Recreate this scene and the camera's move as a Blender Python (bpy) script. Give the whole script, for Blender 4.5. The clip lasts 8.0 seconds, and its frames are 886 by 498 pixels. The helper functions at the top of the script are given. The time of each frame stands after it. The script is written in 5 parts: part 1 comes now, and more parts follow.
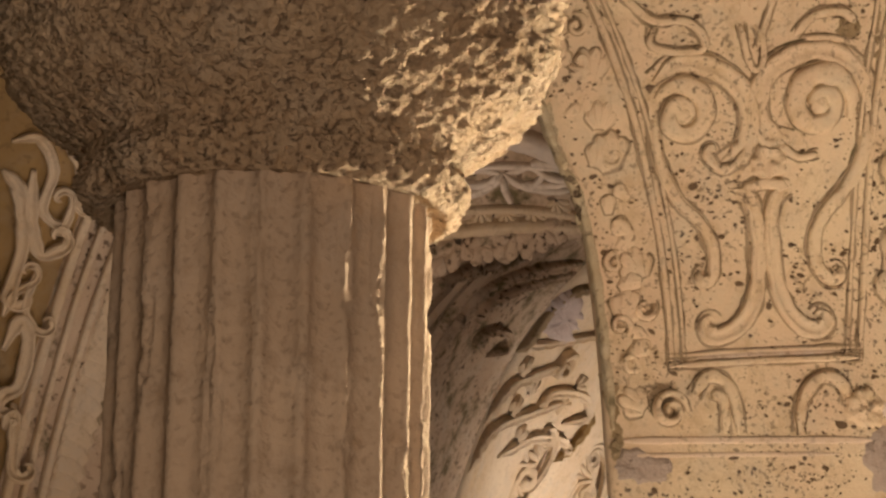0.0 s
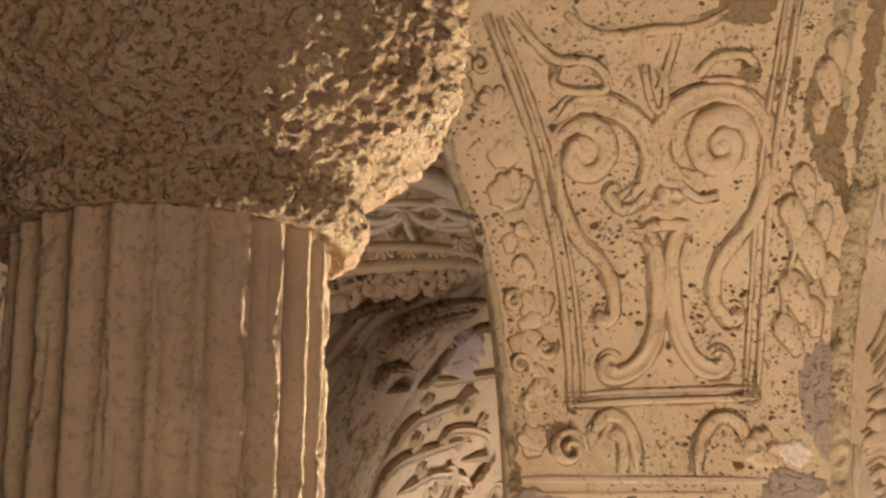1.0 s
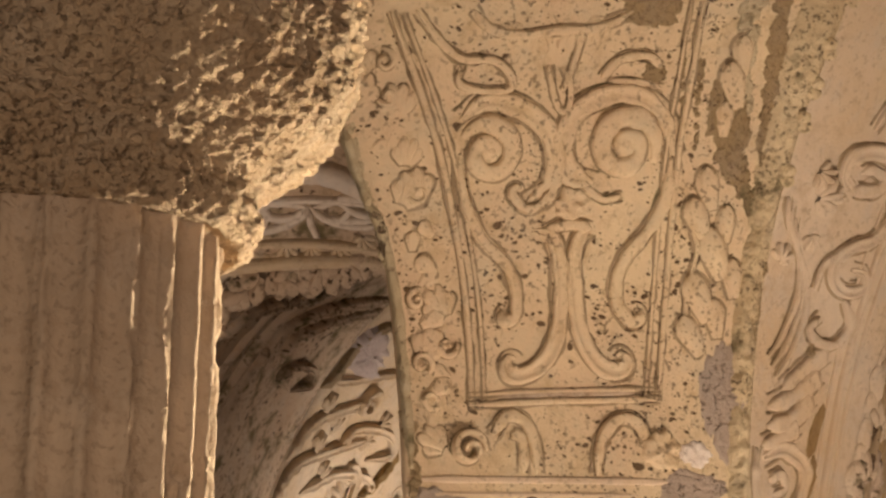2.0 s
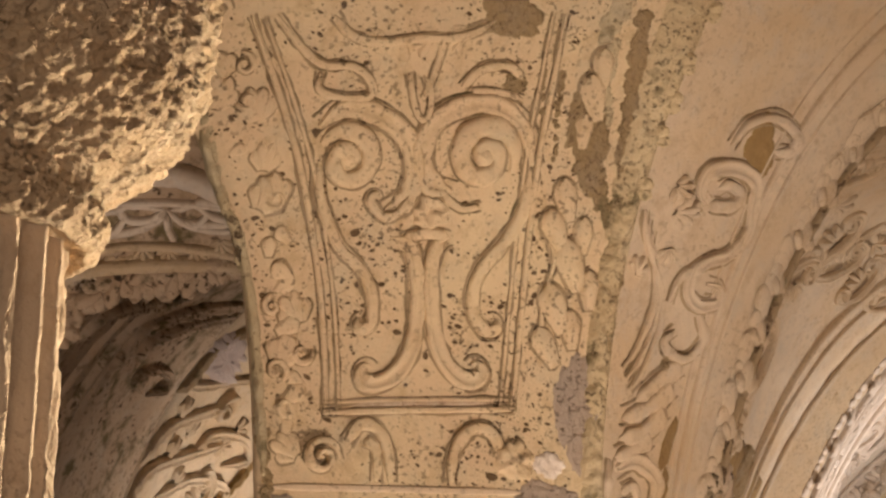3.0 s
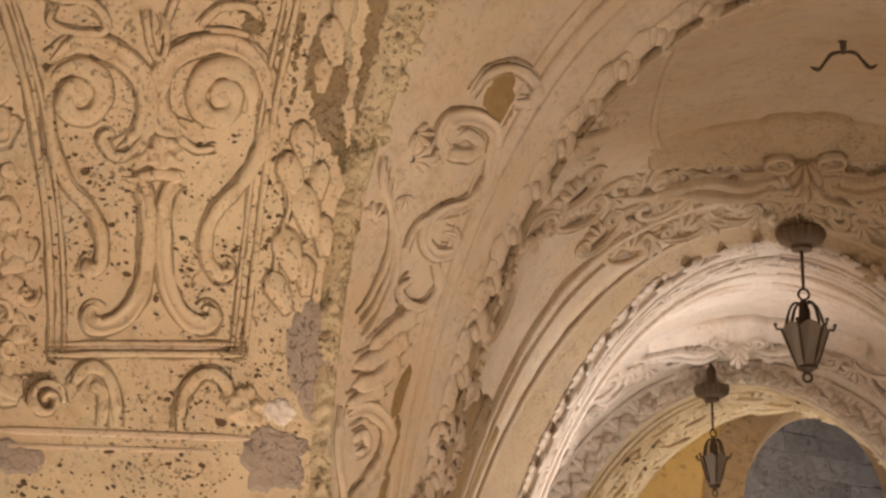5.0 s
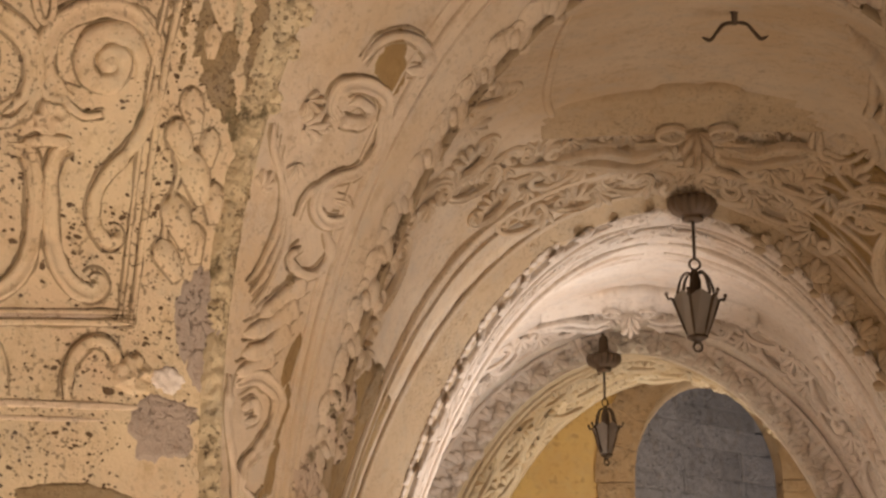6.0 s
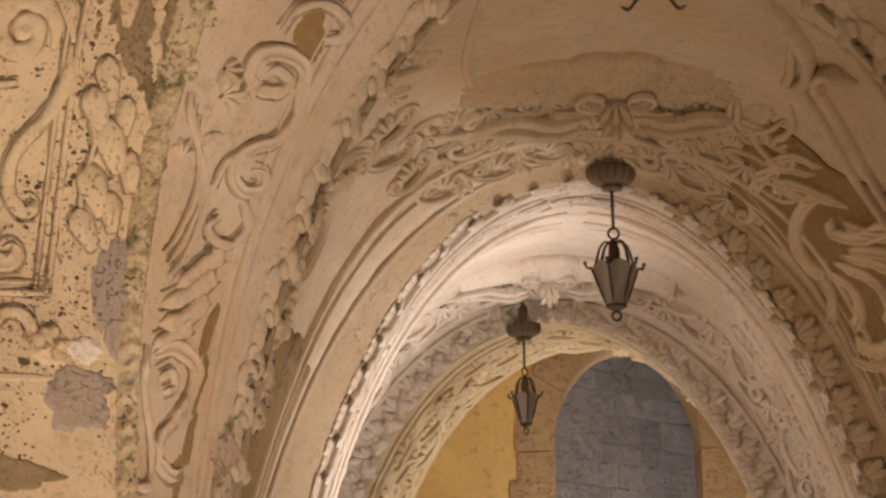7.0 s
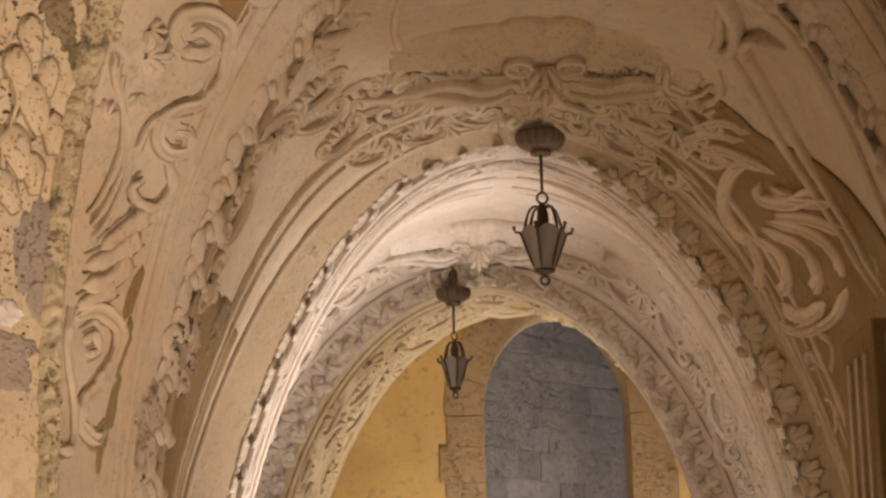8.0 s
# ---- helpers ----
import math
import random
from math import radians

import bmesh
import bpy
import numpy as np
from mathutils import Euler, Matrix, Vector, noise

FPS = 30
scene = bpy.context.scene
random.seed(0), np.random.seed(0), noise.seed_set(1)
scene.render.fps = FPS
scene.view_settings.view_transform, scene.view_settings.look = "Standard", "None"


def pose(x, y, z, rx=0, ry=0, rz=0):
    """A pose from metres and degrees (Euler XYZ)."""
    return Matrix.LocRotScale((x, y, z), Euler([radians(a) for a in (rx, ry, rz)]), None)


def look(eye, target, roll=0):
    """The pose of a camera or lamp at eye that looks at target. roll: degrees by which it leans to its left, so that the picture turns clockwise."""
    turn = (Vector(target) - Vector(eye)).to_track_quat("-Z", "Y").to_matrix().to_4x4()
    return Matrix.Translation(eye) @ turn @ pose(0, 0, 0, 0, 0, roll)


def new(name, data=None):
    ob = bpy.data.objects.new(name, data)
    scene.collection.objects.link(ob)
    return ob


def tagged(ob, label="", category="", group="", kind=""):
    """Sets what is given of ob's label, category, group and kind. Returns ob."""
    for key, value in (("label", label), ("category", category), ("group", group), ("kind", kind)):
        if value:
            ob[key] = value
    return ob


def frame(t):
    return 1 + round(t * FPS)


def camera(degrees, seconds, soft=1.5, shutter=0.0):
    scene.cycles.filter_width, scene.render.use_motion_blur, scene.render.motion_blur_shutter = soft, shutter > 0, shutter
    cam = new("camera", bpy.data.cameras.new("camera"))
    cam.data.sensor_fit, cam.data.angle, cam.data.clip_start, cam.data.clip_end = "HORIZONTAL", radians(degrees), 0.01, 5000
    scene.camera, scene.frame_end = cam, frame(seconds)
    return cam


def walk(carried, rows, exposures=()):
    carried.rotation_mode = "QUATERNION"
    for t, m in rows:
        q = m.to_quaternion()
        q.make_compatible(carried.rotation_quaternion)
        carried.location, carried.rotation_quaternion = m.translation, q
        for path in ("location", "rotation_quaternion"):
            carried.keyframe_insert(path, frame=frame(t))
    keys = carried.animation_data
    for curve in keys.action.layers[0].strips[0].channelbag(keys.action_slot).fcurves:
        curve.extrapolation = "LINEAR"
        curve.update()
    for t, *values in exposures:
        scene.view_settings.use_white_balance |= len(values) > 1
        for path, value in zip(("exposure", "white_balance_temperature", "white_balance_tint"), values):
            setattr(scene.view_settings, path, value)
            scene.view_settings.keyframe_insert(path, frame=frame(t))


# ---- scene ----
cam = camera(24, 8.0, soft=2.6)


def held(x, y, z, rx, rz, roll):
    """A camera pose: tilt, heading, then lean."""
    return pose(x, y, z, rx, 0, rz) @ pose(0, 0, 0, 0, 0, roll)


PATH = [
    (0, held(-0.1367, -0.2218, 1.5774, 105.265, 22.515, 0.568)),
    (0.5, held(-0.1366, -0.2187, 1.5829, 106.086, 21.351, 0.814)),
    (1, held(-0.1323, -0.2088, 1.5823, 106.282, 19.788, 0.638)),
    (2.5, held(-0.1157, -0.1525, 1.5904, 106.426, 15.450, 0.674)),
    (3, held(-0.1078, -0.1412, 1.5968, 106.539, 13.287, 0.623)),
    (3.5, held(-0.1025, -0.1205, 1.6000, 106.197, 11.908, 0.312)),
    (4, held(-0.0900, -0.0999, 1.6018, 106.002, 10.180, 0.271)),
    (4.5, held(-0.0702, -0.0792, 1.6035, 105.789, 8.268, 0.289)),
    (5, held(-0.0493, -0.0567, 1.6038, 105.179, 6.333, 0.030)),
    (6.5, held(-0.0323, -0.0237, 1.6032, 103.990, 2.191, -0.791)),
    (7, held(-0.0264, -0.0177, 1.6025, 103.497, 1.152, -1.114)),
    (7.5, held(-0.0141, -0.0083, 1.6001, 103.042, 0.442, -1.423)),
    (8, held(0.0000, 0.0000, 1.6000, 102.499, -0.700, -1.287)),
]
walk(cam, PATH)

# ---- light ----
world = bpy.data.worlds.new("night")
scene.world = world
world.use_nodes = True
world.node_tree.nodes["Background"].inputs["Color"].default_value = (0.72, 0.80, 1.0, 1)
world.node_tree.nodes["Background"].inputs["Strength"].default_value = 0.05
scene.view_settings.exposure = 0.0


def flood(name, eye, target, watts, size, colour, spread=160):
    lamp = bpy.data.lights.new(name, "AREA")
    lamp.shape, lamp.size, lamp.energy, lamp.color = "DISK", size, watts, colour
    lamp.spread = radians(spread)
    ob = new(name, lamp)
    ob.matrix_world = look(eye, target)
    return ob


WARM = (1.0, 0.765, 0.59)
# Added soft fill, out of view, that brightens the column and pier from the front.
flood("fill_court", (0.9, -1.2, 0.3), (-2.7, 4.8, 3.0), 51, 2.8, WARM, 100)
flood("floodlight_arcade", (-0.03, 5.2, 1.85), (-1.63, 2.67, 2.6), 48, 0.26, (1.0, 0.82, 0.58), 70)
flood("floodlight_pier", (0.75, 5.0, 0.25), (-1.6, 6.8, 3.8), 42, 1.6, WARM, 88)
flood("floodlight_bay", (1.35, 12.6, 0.25), (-1.1, 12.5, 3.5), 64, 0.25, (1.0, 0.87, 0.80), 74)
# Added unseen fill that lifts both haunches and the crown of the front bay.
flood("fill_front_bay", (0.75, 8.7, 0.25), (0.45, 10.3, 4.4), 19, 0.6, (1.0, 0.75, 0.54), 125)
flood("floodlight_far", (1.6, 16.4, 0.25), (0.7, 18.0, 3.8), 62, 0.4, (1.0, 0.86, 0.66), 100)
flood("floodlight_aisle", (-2.4, 13.9, 0.25), (-4.7, 12.9, 3.1), 34, 0.5, (1.0, 0.80, 0.64), 62)
# Unseen lamp added to brighten the aisle arch soffit.
flood("fill_aisle_front", (-3.0, 5.0, 0.25), (-3.4, 7.4, 4.2), 12, 0.4, WARM, 80)
# Hidden lamp added behind the end wall to light the masonry beyond the window.
flood("fill_beyond", (3.4, 18.95, 0.4), (1.6, 20.0, 4.4), 125, 0.4, (1.0, 0.90, 0.86))

# ---- materials ----
def nodes_of(name):
    m = bpy.data.materials.new(name)
    m.use_nodes = True
    t = m.node_tree
    return m, t, t.nodes, t.links, t.nodes["Principled BSDF"]


def stucco(name, base, warm, dirt, spots=0.5, spot_scale=34.0, bump=0.35, moss=0.0, rough=0.9, stain_scale=19.0, stain_k=0.55, deep=0.008, vary=0.0):
    """Old lime stucco: broad tone drift, a second ochre tint, pits and dark specks, fine grain in relief."""
    m, t, N, L, B = nodes_of(name)
    geo = N.new("ShaderNodeNewGeometry")
    info = N.new("ShaderNodeObjectInfo") if vary else None

    def tex(scale, detail, rough_=0.6):
        n = N.new("ShaderNodeTexNoise")
        n.inputs["Scale"].default_value, n.inputs["Detail"].default_value = scale, detail
        n.inputs["Roughness"].default_value = rough_
        L.new(geo.outputs["Position"], n.inputs["Vector"])
        return n

    def ramp(src, lo, hi):
        r = N.new("ShaderNodeMapRange")
        r.inputs["From Min"].default_value, r.inputs["From Max"].default_value = lo, hi
        L.new(src, r.inputs["Value"])
        return r.outputs["Result"]

    def mix(fac, a, b):
        n = N.new("ShaderNodeMix")
        n.data_type = "RGBA"
        if isinstance(fac, float):
            n.inputs[0].default_value = fac
        else:
            L.new(fac, n.inputs[0])
        for v, i in ((a, 6), (b, 7)):
            if isinstance(v, tuple):
                n.inputs[i].default_value = (*v, 1)
            else:
                L.new(v, n.inputs[i])
        return n.outputs[2]

    broad = tex(1.7, 5)
    mid = tex(7.0, 6, 0.65)
    fine = tex(90.0, 4)
    col = mix(ramp(broad.outputs["Fac"], 0.36, 0.66), base, warm)
    grey = tuple(0.75 * v + 0.06 for v in base)
    col = mix(ramp(mid.outputs["Fac"], 0.48, 0.72), col, grey)
    stain = tex(stain_scale, 5, 0.7)
    brown = tuple(v * k for v, k in zip(base, (0.66, 0.58, 0.48)))
    weak = N.new("ShaderNodeMath")
    weak.operation = "MULTIPLY"
    weak.inputs[1].default_value = stain_k
    L.new(ramp(stain.outputs["Fac"], 0.52, 0.74), weak.inputs[0])
    col = mix(weak.outputs[0], col, brown)
    if vary:
        piece = N.new("ShaderNodeMath")
        piece.operation = "MULTIPLY"
        piece.inputs[1].default_value = vary
        L.new(info.outputs["Random"], piece.inputs[0])
        col = mix(piece.outputs[0], col, tuple(0.45 * v for v in base))
    # specks and pits, gathered in patches
    pit = N.new("ShaderNodeTexNoise")
    pit.inputs["Scale"].default_value, pit.inputs["Detail"].default_value = spot_scale, 3.5
    L.new(geo.outputs["Position"], pit.inputs["Vector"])
    where = ramp(tex(2.6, 3).outputs["Fac"], 0.36, 0.58)
    hole = ramp(pit.outputs["Fac"], 0.575, 0.63)
    mul = N.new("ShaderNodeMath")
    mul.operation = "MULTIPLY"
    L.new(hole, mul.inputs[0]), L.new(where, mul.inputs[1])
    amount = N.new("ShaderNodeMath")
    amount.operation = "MULTIPLY"
    amount.inputs[1].default_value = spots
    L.new(mul.outputs[0], amount.inputs[0])
    col = mix(amount.outputs[0], col, dirt)
    if moss:
        patch = ramp(tex(5.0, 6, 0.7).outputs["Fac"], 0.66 - 0.25 * moss, 0.76 - 0.22 * moss)
        col = mix(patch, col, (0.16, 0.13, 0.07))
    L.new(col, B.inputs["Base Color"])
    B.inputs["Roughness"].default_value = rough
    B.inputs["Specular IOR Level"].default_value = 0.25
    h = N.new("ShaderNodeMath")
    h.operation = "MULTIPLY_ADD"
    h.inputs[1].default_value = -2.0
    L.new(amount.outputs[0], h.inputs[0]), L.new(fine.outputs["Fac"], h.inputs[2])
    h2 = N.new("ShaderNodeMath")
    h2.operation = "MULTIPLY_ADD"
    h2.inputs[1].default_value = 2.2
    L.new(mid.outputs["Fac"], h2.inputs[0]), L.new(h.outputs[0], h2.inputs[2])
    bp = N.new("ShaderNodeBump")
    bp.inputs["Strength"].default_value, bp.inputs["Distance"].default_value = bump, deep
    L.new(h2.outputs[0], bp.inputs["Height"]), L.new(bp.outputs[0], B.inputs["Normal"])
    return m


def plain(name, colour, rough=0.5, metal=0.0):
    m, t, N, L, B = nodes_of(name)
    n = N.new("ShaderNodeTexNoise")
    n.inputs["Scale"].default_value, n.inputs["Detail"].default_value = 60, 4
    r = N.new("ShaderNodeMix")
    r.data_type = "RGBA"
    r.inputs[6].default_value = (*colour, 1)
    r.inputs[7].default_value = (*(0.55 * v for v in colour), 1)
    L.new(n.outputs["Fac"], r.inputs[0]), L.new(r.outputs[2], B.inputs["Base Color"])
    B.inputs["Roughness"].default_value, B.inputs["Metallic"].default_value = rough, metal
    return m


DIRT = (0.085, 0.052, 0.03)
M_PIER = stucco("weathered_stucco", (0.70, 0.575, 0.375), (0.63, 0.48, 0.32), DIRT, 0.62, 58, 0.5, stain_scale=11.0, stain_k=0.75)
M_PLASTER = stucco("pale_plaster", (0.66, 0.53, 0.38), (0.60, 0.47, 0.33), DIRT, 0.4, 50, 0.5)
M_PIT = stucco("dark_pitting", (0.115, 0.075, 0.04), (0.16, 0.105, 0.055), DIRT, 0.3, 90, 0.4)
M_MOSS = stucco("mossy_stucco", (0.56, 0.48, 0.32), (0.44, 0.36, 0.23), DIRT, 0.9, 30, 0.9, moss=0.55)
M_RIDGE = stucco("crumbling_stucco", (0.68, 0.57, 0.37), (0.52, 0.41, 0.25), DIRT, 0.75, 60, 0.9, moss=0.30)
M_BARE = stucco("bare_brown_stucco", (0.36, 0.265, 0.15), (0.28, 0.21, 0.115), DIRT, 0.5, 60, 1.0, moss=0.25)
M_CREAM = stucco("cream_stucco", (0.64, 0.54, 0.41), (0.56, 0.43, 0.28), DIRT, 0.22, 46, 0.4, stain_scale=12.0, stain_k=0.7)
M_SAND = stucco("sandy_stucco", (0.61, 0.49, 0.33), (0.55, 0.42, 0.27), DIRT, 0.30, 60, 0.8, stain_scale=16.0, stain_k=0.7)
M_PALE = stucco("pale_relief_stucco", (0.72, 0.60, 0.44), (0.62, 0.49, 0.33), DIRT, 0.2, 50, 0.3)
M_WORN = stucco("worn_stucco", (0.56, 0.45, 0.34), (0.46, 0.34, 0.24), DIRT, 0.95, 30, 0.7, moss=0.55)
M_WHITE = stucco("white_stucco", (0.76, 0.69, 0.61), (0.68, 0.58, 0.48), (0.3, 0.22, 0.15), 0.35, 34, 0.3)
M_OCHRE = stucco("ochre_ground", (0.33, 0.225, 0.10), (0.26, 0.17, 0.075), DIRT, 0.4, 30, 0.4)
M_YELLOW = stucco("yellow_plaster", (0.60, 0.43, 0.18), (0.50, 0.34, 0.15), (0.25, 0.17, 0.08), 0.4, 12, 0.3)
M_MORTAR = stucco("grey_mortar", (0.46, 0.38, 0.31), (0.38, 0.31, 0.25), (0.16, 0.12, 0.09), 0.6, 60, 1.0)
M_COLUMN = stucco("limestone_shaft", (0.50, 0.38, 0.265), (0.36, 0.26, 0.175), DIRT, 0.20, 85, 0.6, stain_scale=14.0, stain_k=0.8)
M_ROCK = stucco("rough_limestone", (0.56, 0.42, 0.27), (0.40, 0.28, 0.17), (0.16, 0.09, 0.05), 0.55, 75, 1.0, stain_scale=42.0, stain_k=0.75, deep=0.02)
M_TUFF = stucco("window_surround_stone", (0.48, 0.34, 0.21), (0.38, 0.26, 0.15), DIRT, 0.35, 30, 1.0, vary=0.25, deep=0.02)
M_ASHLAR = stucco("grey_ashlar", (0.41, 0.36, 0.335), (0.29, 0.26, 0.25), (0.14, 0.12, 0.11), 0.5, 26, 1.0, stain_scale=9.0, stain_k=0.9, deep=0.025, vary=0.6)
M_FLOOR = stucco("stone_floor", (0.40, 0.34, 0.27), (0.33, 0.28, 0.22), DIRT, 0.4, 20, 0.3, rough=0.6)
M_IRON = plain("rusty_iron", (0.13, 0.09, 0.06), 0.6, 0.4)
M_ROSE = plain("brown_painted_rose", (0.20, 0.135, 0.085), 0.6, 0.0)
M_PANE = plain("dusty_lantern_glass", (0.34, 0.30, 0.26), 0.35, 0.0)
M_DARK = stucco("dark_brown_stucco", (0.40, 0.31, 0.20), (0.25, 0.18, 0.10), DIRT, 0.9, 30, 0.6, moss=0.35)
M_LILAC = stucco("lilac_plaster", (0.50, 0.43, 0.41), (0.44, 0.37, 0.35), DIRT, 0.2, 30, 0.3)

# ---- building helpers ----
def link(name, bm, material, parent=None, label="", smooth=True):
    """Turns a bmesh into one mesh object, under parent if given."""
    bmesh.ops.recalc_face_normals(bm, faces=bm.faces)
    me = bpy.data.meshes.new(name)
    bm.to_mesh(me)
    bm.free()
    me.materials.append(material)
    if smooth:
        me.shade_smooth()
    ob = new(name, me)
    if parent is not None:
        ob.parent = parent
    if label:
        ob["label"] = label
    return ob


part = link


def thing(name, label, category, place=(0, 0, 0), group=""):
    ob = new(name)
    ob.location = place
    return tagged(ob, label, category, group)


def box(bm, lo, hi, bevel=0.0):
    vs = [bm.verts.new((x, y, z)) for z in (lo[2], hi[2]) for y in (lo[1], hi[1]) for x in (lo[0], hi[0])]
    fs = [bm.faces.new([vs[i] for i in q]) for q in ((0, 2, 3, 1), (4, 5, 7, 6), (0, 1, 5, 4), (2, 6, 7, 3), (0, 4, 6, 2), (1, 3, 7, 5))]
    if bevel:
        edges = list({e for f in fs for e in f.edges})
        bmesh.ops.bevel(bm, geom=edges, offset=bevel, segments=2, affect="EDGES", profile=0.5)


def lathe(bm, profile, seg=32, centre=(0, 0), wobble=None):
    """Turns (radius, z) pairs about a vertical line. wobble(angle, z) scales the radius."""
    rings = []
    for r, z in profile:
        ring = []
        for i in range(seg):
            a = 2 * math.pi * i / seg
            k = r * (wobble(a, z) if wobble else 1)
            ring.append(bm.verts.new((centre[0] + k * math.cos(a), centre[1] + k * math.sin(a), z)))
        rings.append(ring)
    for a, b in zip(rings, rings[1:]):
        for i in range(seg):
            bm.faces.new((a[i], a[(i + 1) % seg], b[(i + 1) % seg], b[i]))
    for ring in (rings[0], rings[-1]):
        bm.faces.new(ring)


def sheet(name, surf, us, vs, material, thick=0.22, label="", out=None, relief=0.0, kind="structure", category="", grain=1.3):
    """A curved shell with thickness from surf(u, v); out(p) points away from the room. relief: uneven plaster, in metres."""
    bm = bmesh.new()
    rows_ = []
    for back in (0, 1):
        grid = []
        for u in us:
            row = []
            for v in vs:
                p, n = surf.at(u, v)
                if back:
                    p = p - n * thick
                elif relief:
                    p = p + n * relief * (noise.noise(p * 3.1 * grain) + 0.6 * noise.noise(p * 8.3 * grain) + 0.35 * noise.noise(p * 19 * grain))
                row.append(bm.verts.new(p))
            grid.append(row)
        rows_.append(grid)
    nu, nv = len(us), len(vs)
    for g in rows_:
        for i in range(nu - 1):
            for j in range(nv - 1):
                bm.faces.new((g[i][j], g[i + 1][j], g[i + 1][j + 1], g[i][j + 1]))
    f, b = rows_
    for i in range(nu - 1):
        for j in (0, nv - 1):
            bm.faces.new((f[i][j], f[i + 1][j], b[i + 1][j], b[i][j]))
    for j in range(nv - 1):
        for i in (0, nu - 1):
            bm.faces.new((f[i][j], f[i][j + 1], b[i][j + 1], b[i][j]))
    ob = link(name, bm, material)
    return tagged(ob, label, category, "", kind)


def span(lo, hi, n):
    return [lo + (hi - lo) * i / (n - 1) for i in range(n)]


class Surface:
    """A surface given by point(u, v); at() gives a place and its unit normal, turned to the side of the point 'inside'."""

    def __init__(self, point, inside, eu=0.4, ev=0.004):
        self.point, self.inside, self.eu, self.ev = point, Vector(inside), eu, ev

    def at(self, u, v):
        p = self.point(u, v)
        n = (self.point(u + self.eu, v) - p).cross(self.point(u, v + self.ev) - p).normalized()
        if n.dot(self.inside - p) < 0:
            n = -n
        return p, n


class Arch:
    """Half an ellipse in a plane y = const, carried straight down below its springing. Angles in degrees from the crown."""

    def __init__(self, cx, y, top, a, b):
        self.cx, self.y, self.top, self.a, self.b = cx, y, top, a, b

    def on(self, deg):
        side = 1 if deg >= 0 else -1
        d = min(abs(deg), 90.0)
        low = max(abs(deg) - 90.0, 0.0)
        return Vector((self.cx + side * self.a * math.sin(radians(d)), self.y, self.top - self.b * (1 - math.cos(radians(d))) - 0.03 * low))


def loft(one, two, bulge=0.0, inside=None, shoulder=0.0):
    """The surface between two arches; bulge: how far it swells outwards midway; shoulder: how much more at the haunches."""
    mid = Vector((one.cx, 0.5 * (one.y + two.y), 1.6))

    def point(deg, s):
        p = one.on(deg).lerp(two.on(deg), s)
        if bulge:
            q = Vector((p.x - mid.x, 0, p.z - 2.2))
            w = max(0.0, min(1.0, (p.z - 1.2) / 1.6))
            wide = 1 + shoulder * math.exp(-((abs(deg) - 33) / 17) ** 2)
            p = p + q.normalized() * bulge * math.sin(math.pi * s) * w * wide
        return p

    return Surface(point, inside or mid)


# ---- large structure ----
AXIS = 0.5
AISLE = -3.1


def ground_plan(x, z):
    """How far forward the pendentive over the corner pier stands."""
    return 6.9 + 0.82 * (x + 1.2) - 0.30 * max(0.0, z - 2.9) ** 2


class Arris(Arch):
    """The front edge of an arch, which lies on the leaning face of the pendentives."""

    def on(self, deg):
        p = Arch.on(self, deg)
        x = self.cx - abs(p.x - self.cx)
        p.y = ground_plan(x - self.cx + AXIS, p.z) if x - self.cx + AXIS < -0.2 else ground_plan(-0.2, p.z)
        return p


ARRIS = Arris(AXIS, 6.9, 5.3, 1.73, 2.5)
FIRST = Arch(0.55, 7.6, 4.71, 1.57, 2.99)
SECOND = Arch(0.52, 11.2, 4.66, 1.70, 3.45)
SECOND_BACK = Arch(0.52, 11.75, 4.62, 1.68, 3.30)
THIRD = Arch(0.46, 15.1, 4.73, 1.74, 2.88)
THIRD_BACK = Arch(0.46, 15.6, 4.75, 1.75, 2.88)
LAST = Arch(0.90, 18.0, 4.99, 1.92, 3.0)

SOFFIT = loft(ARRIS, FIRST)
class Leaning(Arch):
    """An arch whose one haunch comes forward."""

    def on(self, deg):
        p = Arch.on(self, deg)
        p.y -= 0.42 * max(0.0, math.sin(radians(max(-90.0, min(0.0, deg)) * -1)))
        return p


SECOND_OUT = Leaning(0.52, 11.10, 4.74, 1.91, 3.40)
THIRD_OUT = Arch(0.46, 15.0, 4.80, 1.95, 2.92)
BAY = loft(FIRST, SECOND_OUT, 0.18, None, 1.3)
SECOND_SOFFIT = loft(SECOND, SECOND_BACK)
BAY_TWO = loft(SECOND_BACK, THIRD_OUT, 0.07, None, 1.2)
THIRD_SOFFIT = loft(THIRD, THIRD_BACK)
BAY_THREE = loft(THIRD_BACK, LAST, 0.0)
ARCH = span(-140, 140, 113)
VAULT_ARCH_FRONT = sheet("vault_arch_front", SOFFIT, ARCH, span(0, 1, 9), M_CREAM, 0.25, "cream stucco soffit of the front vault arch", relief=0.006)
VAULT_BAY_FRONT = sheet("vault_bay_front", BAY, ARCH, span(0, 1, 33), M_CREAM, 0.25, "pinkish cream stucco vault between two arches", relief=0.008)
VAULT_ARCH_MIDDLE = sheet("vault_arch_middle", SECOND_SOFFIT, ARCH, span(0, 1, 7), M_WHITE, 0.25, "white stucco soffit of the middle arch", relief=0.005)
VAULT_BAY_MIDDLE = sheet("vault_bay_middle", BAY_TWO, ARCH, span(0, 1, 27), M_WHITE, 0.25, "white stucco vault lit from below", relief=0.008)
VAULT_ARCH_BACK = sheet("vault_arch_back", THIRD_SOFFIT, ARCH, span(0, 1, 5), M_WHITE, 0.25, "white stucco soffit of the back arch", relief=0.005)
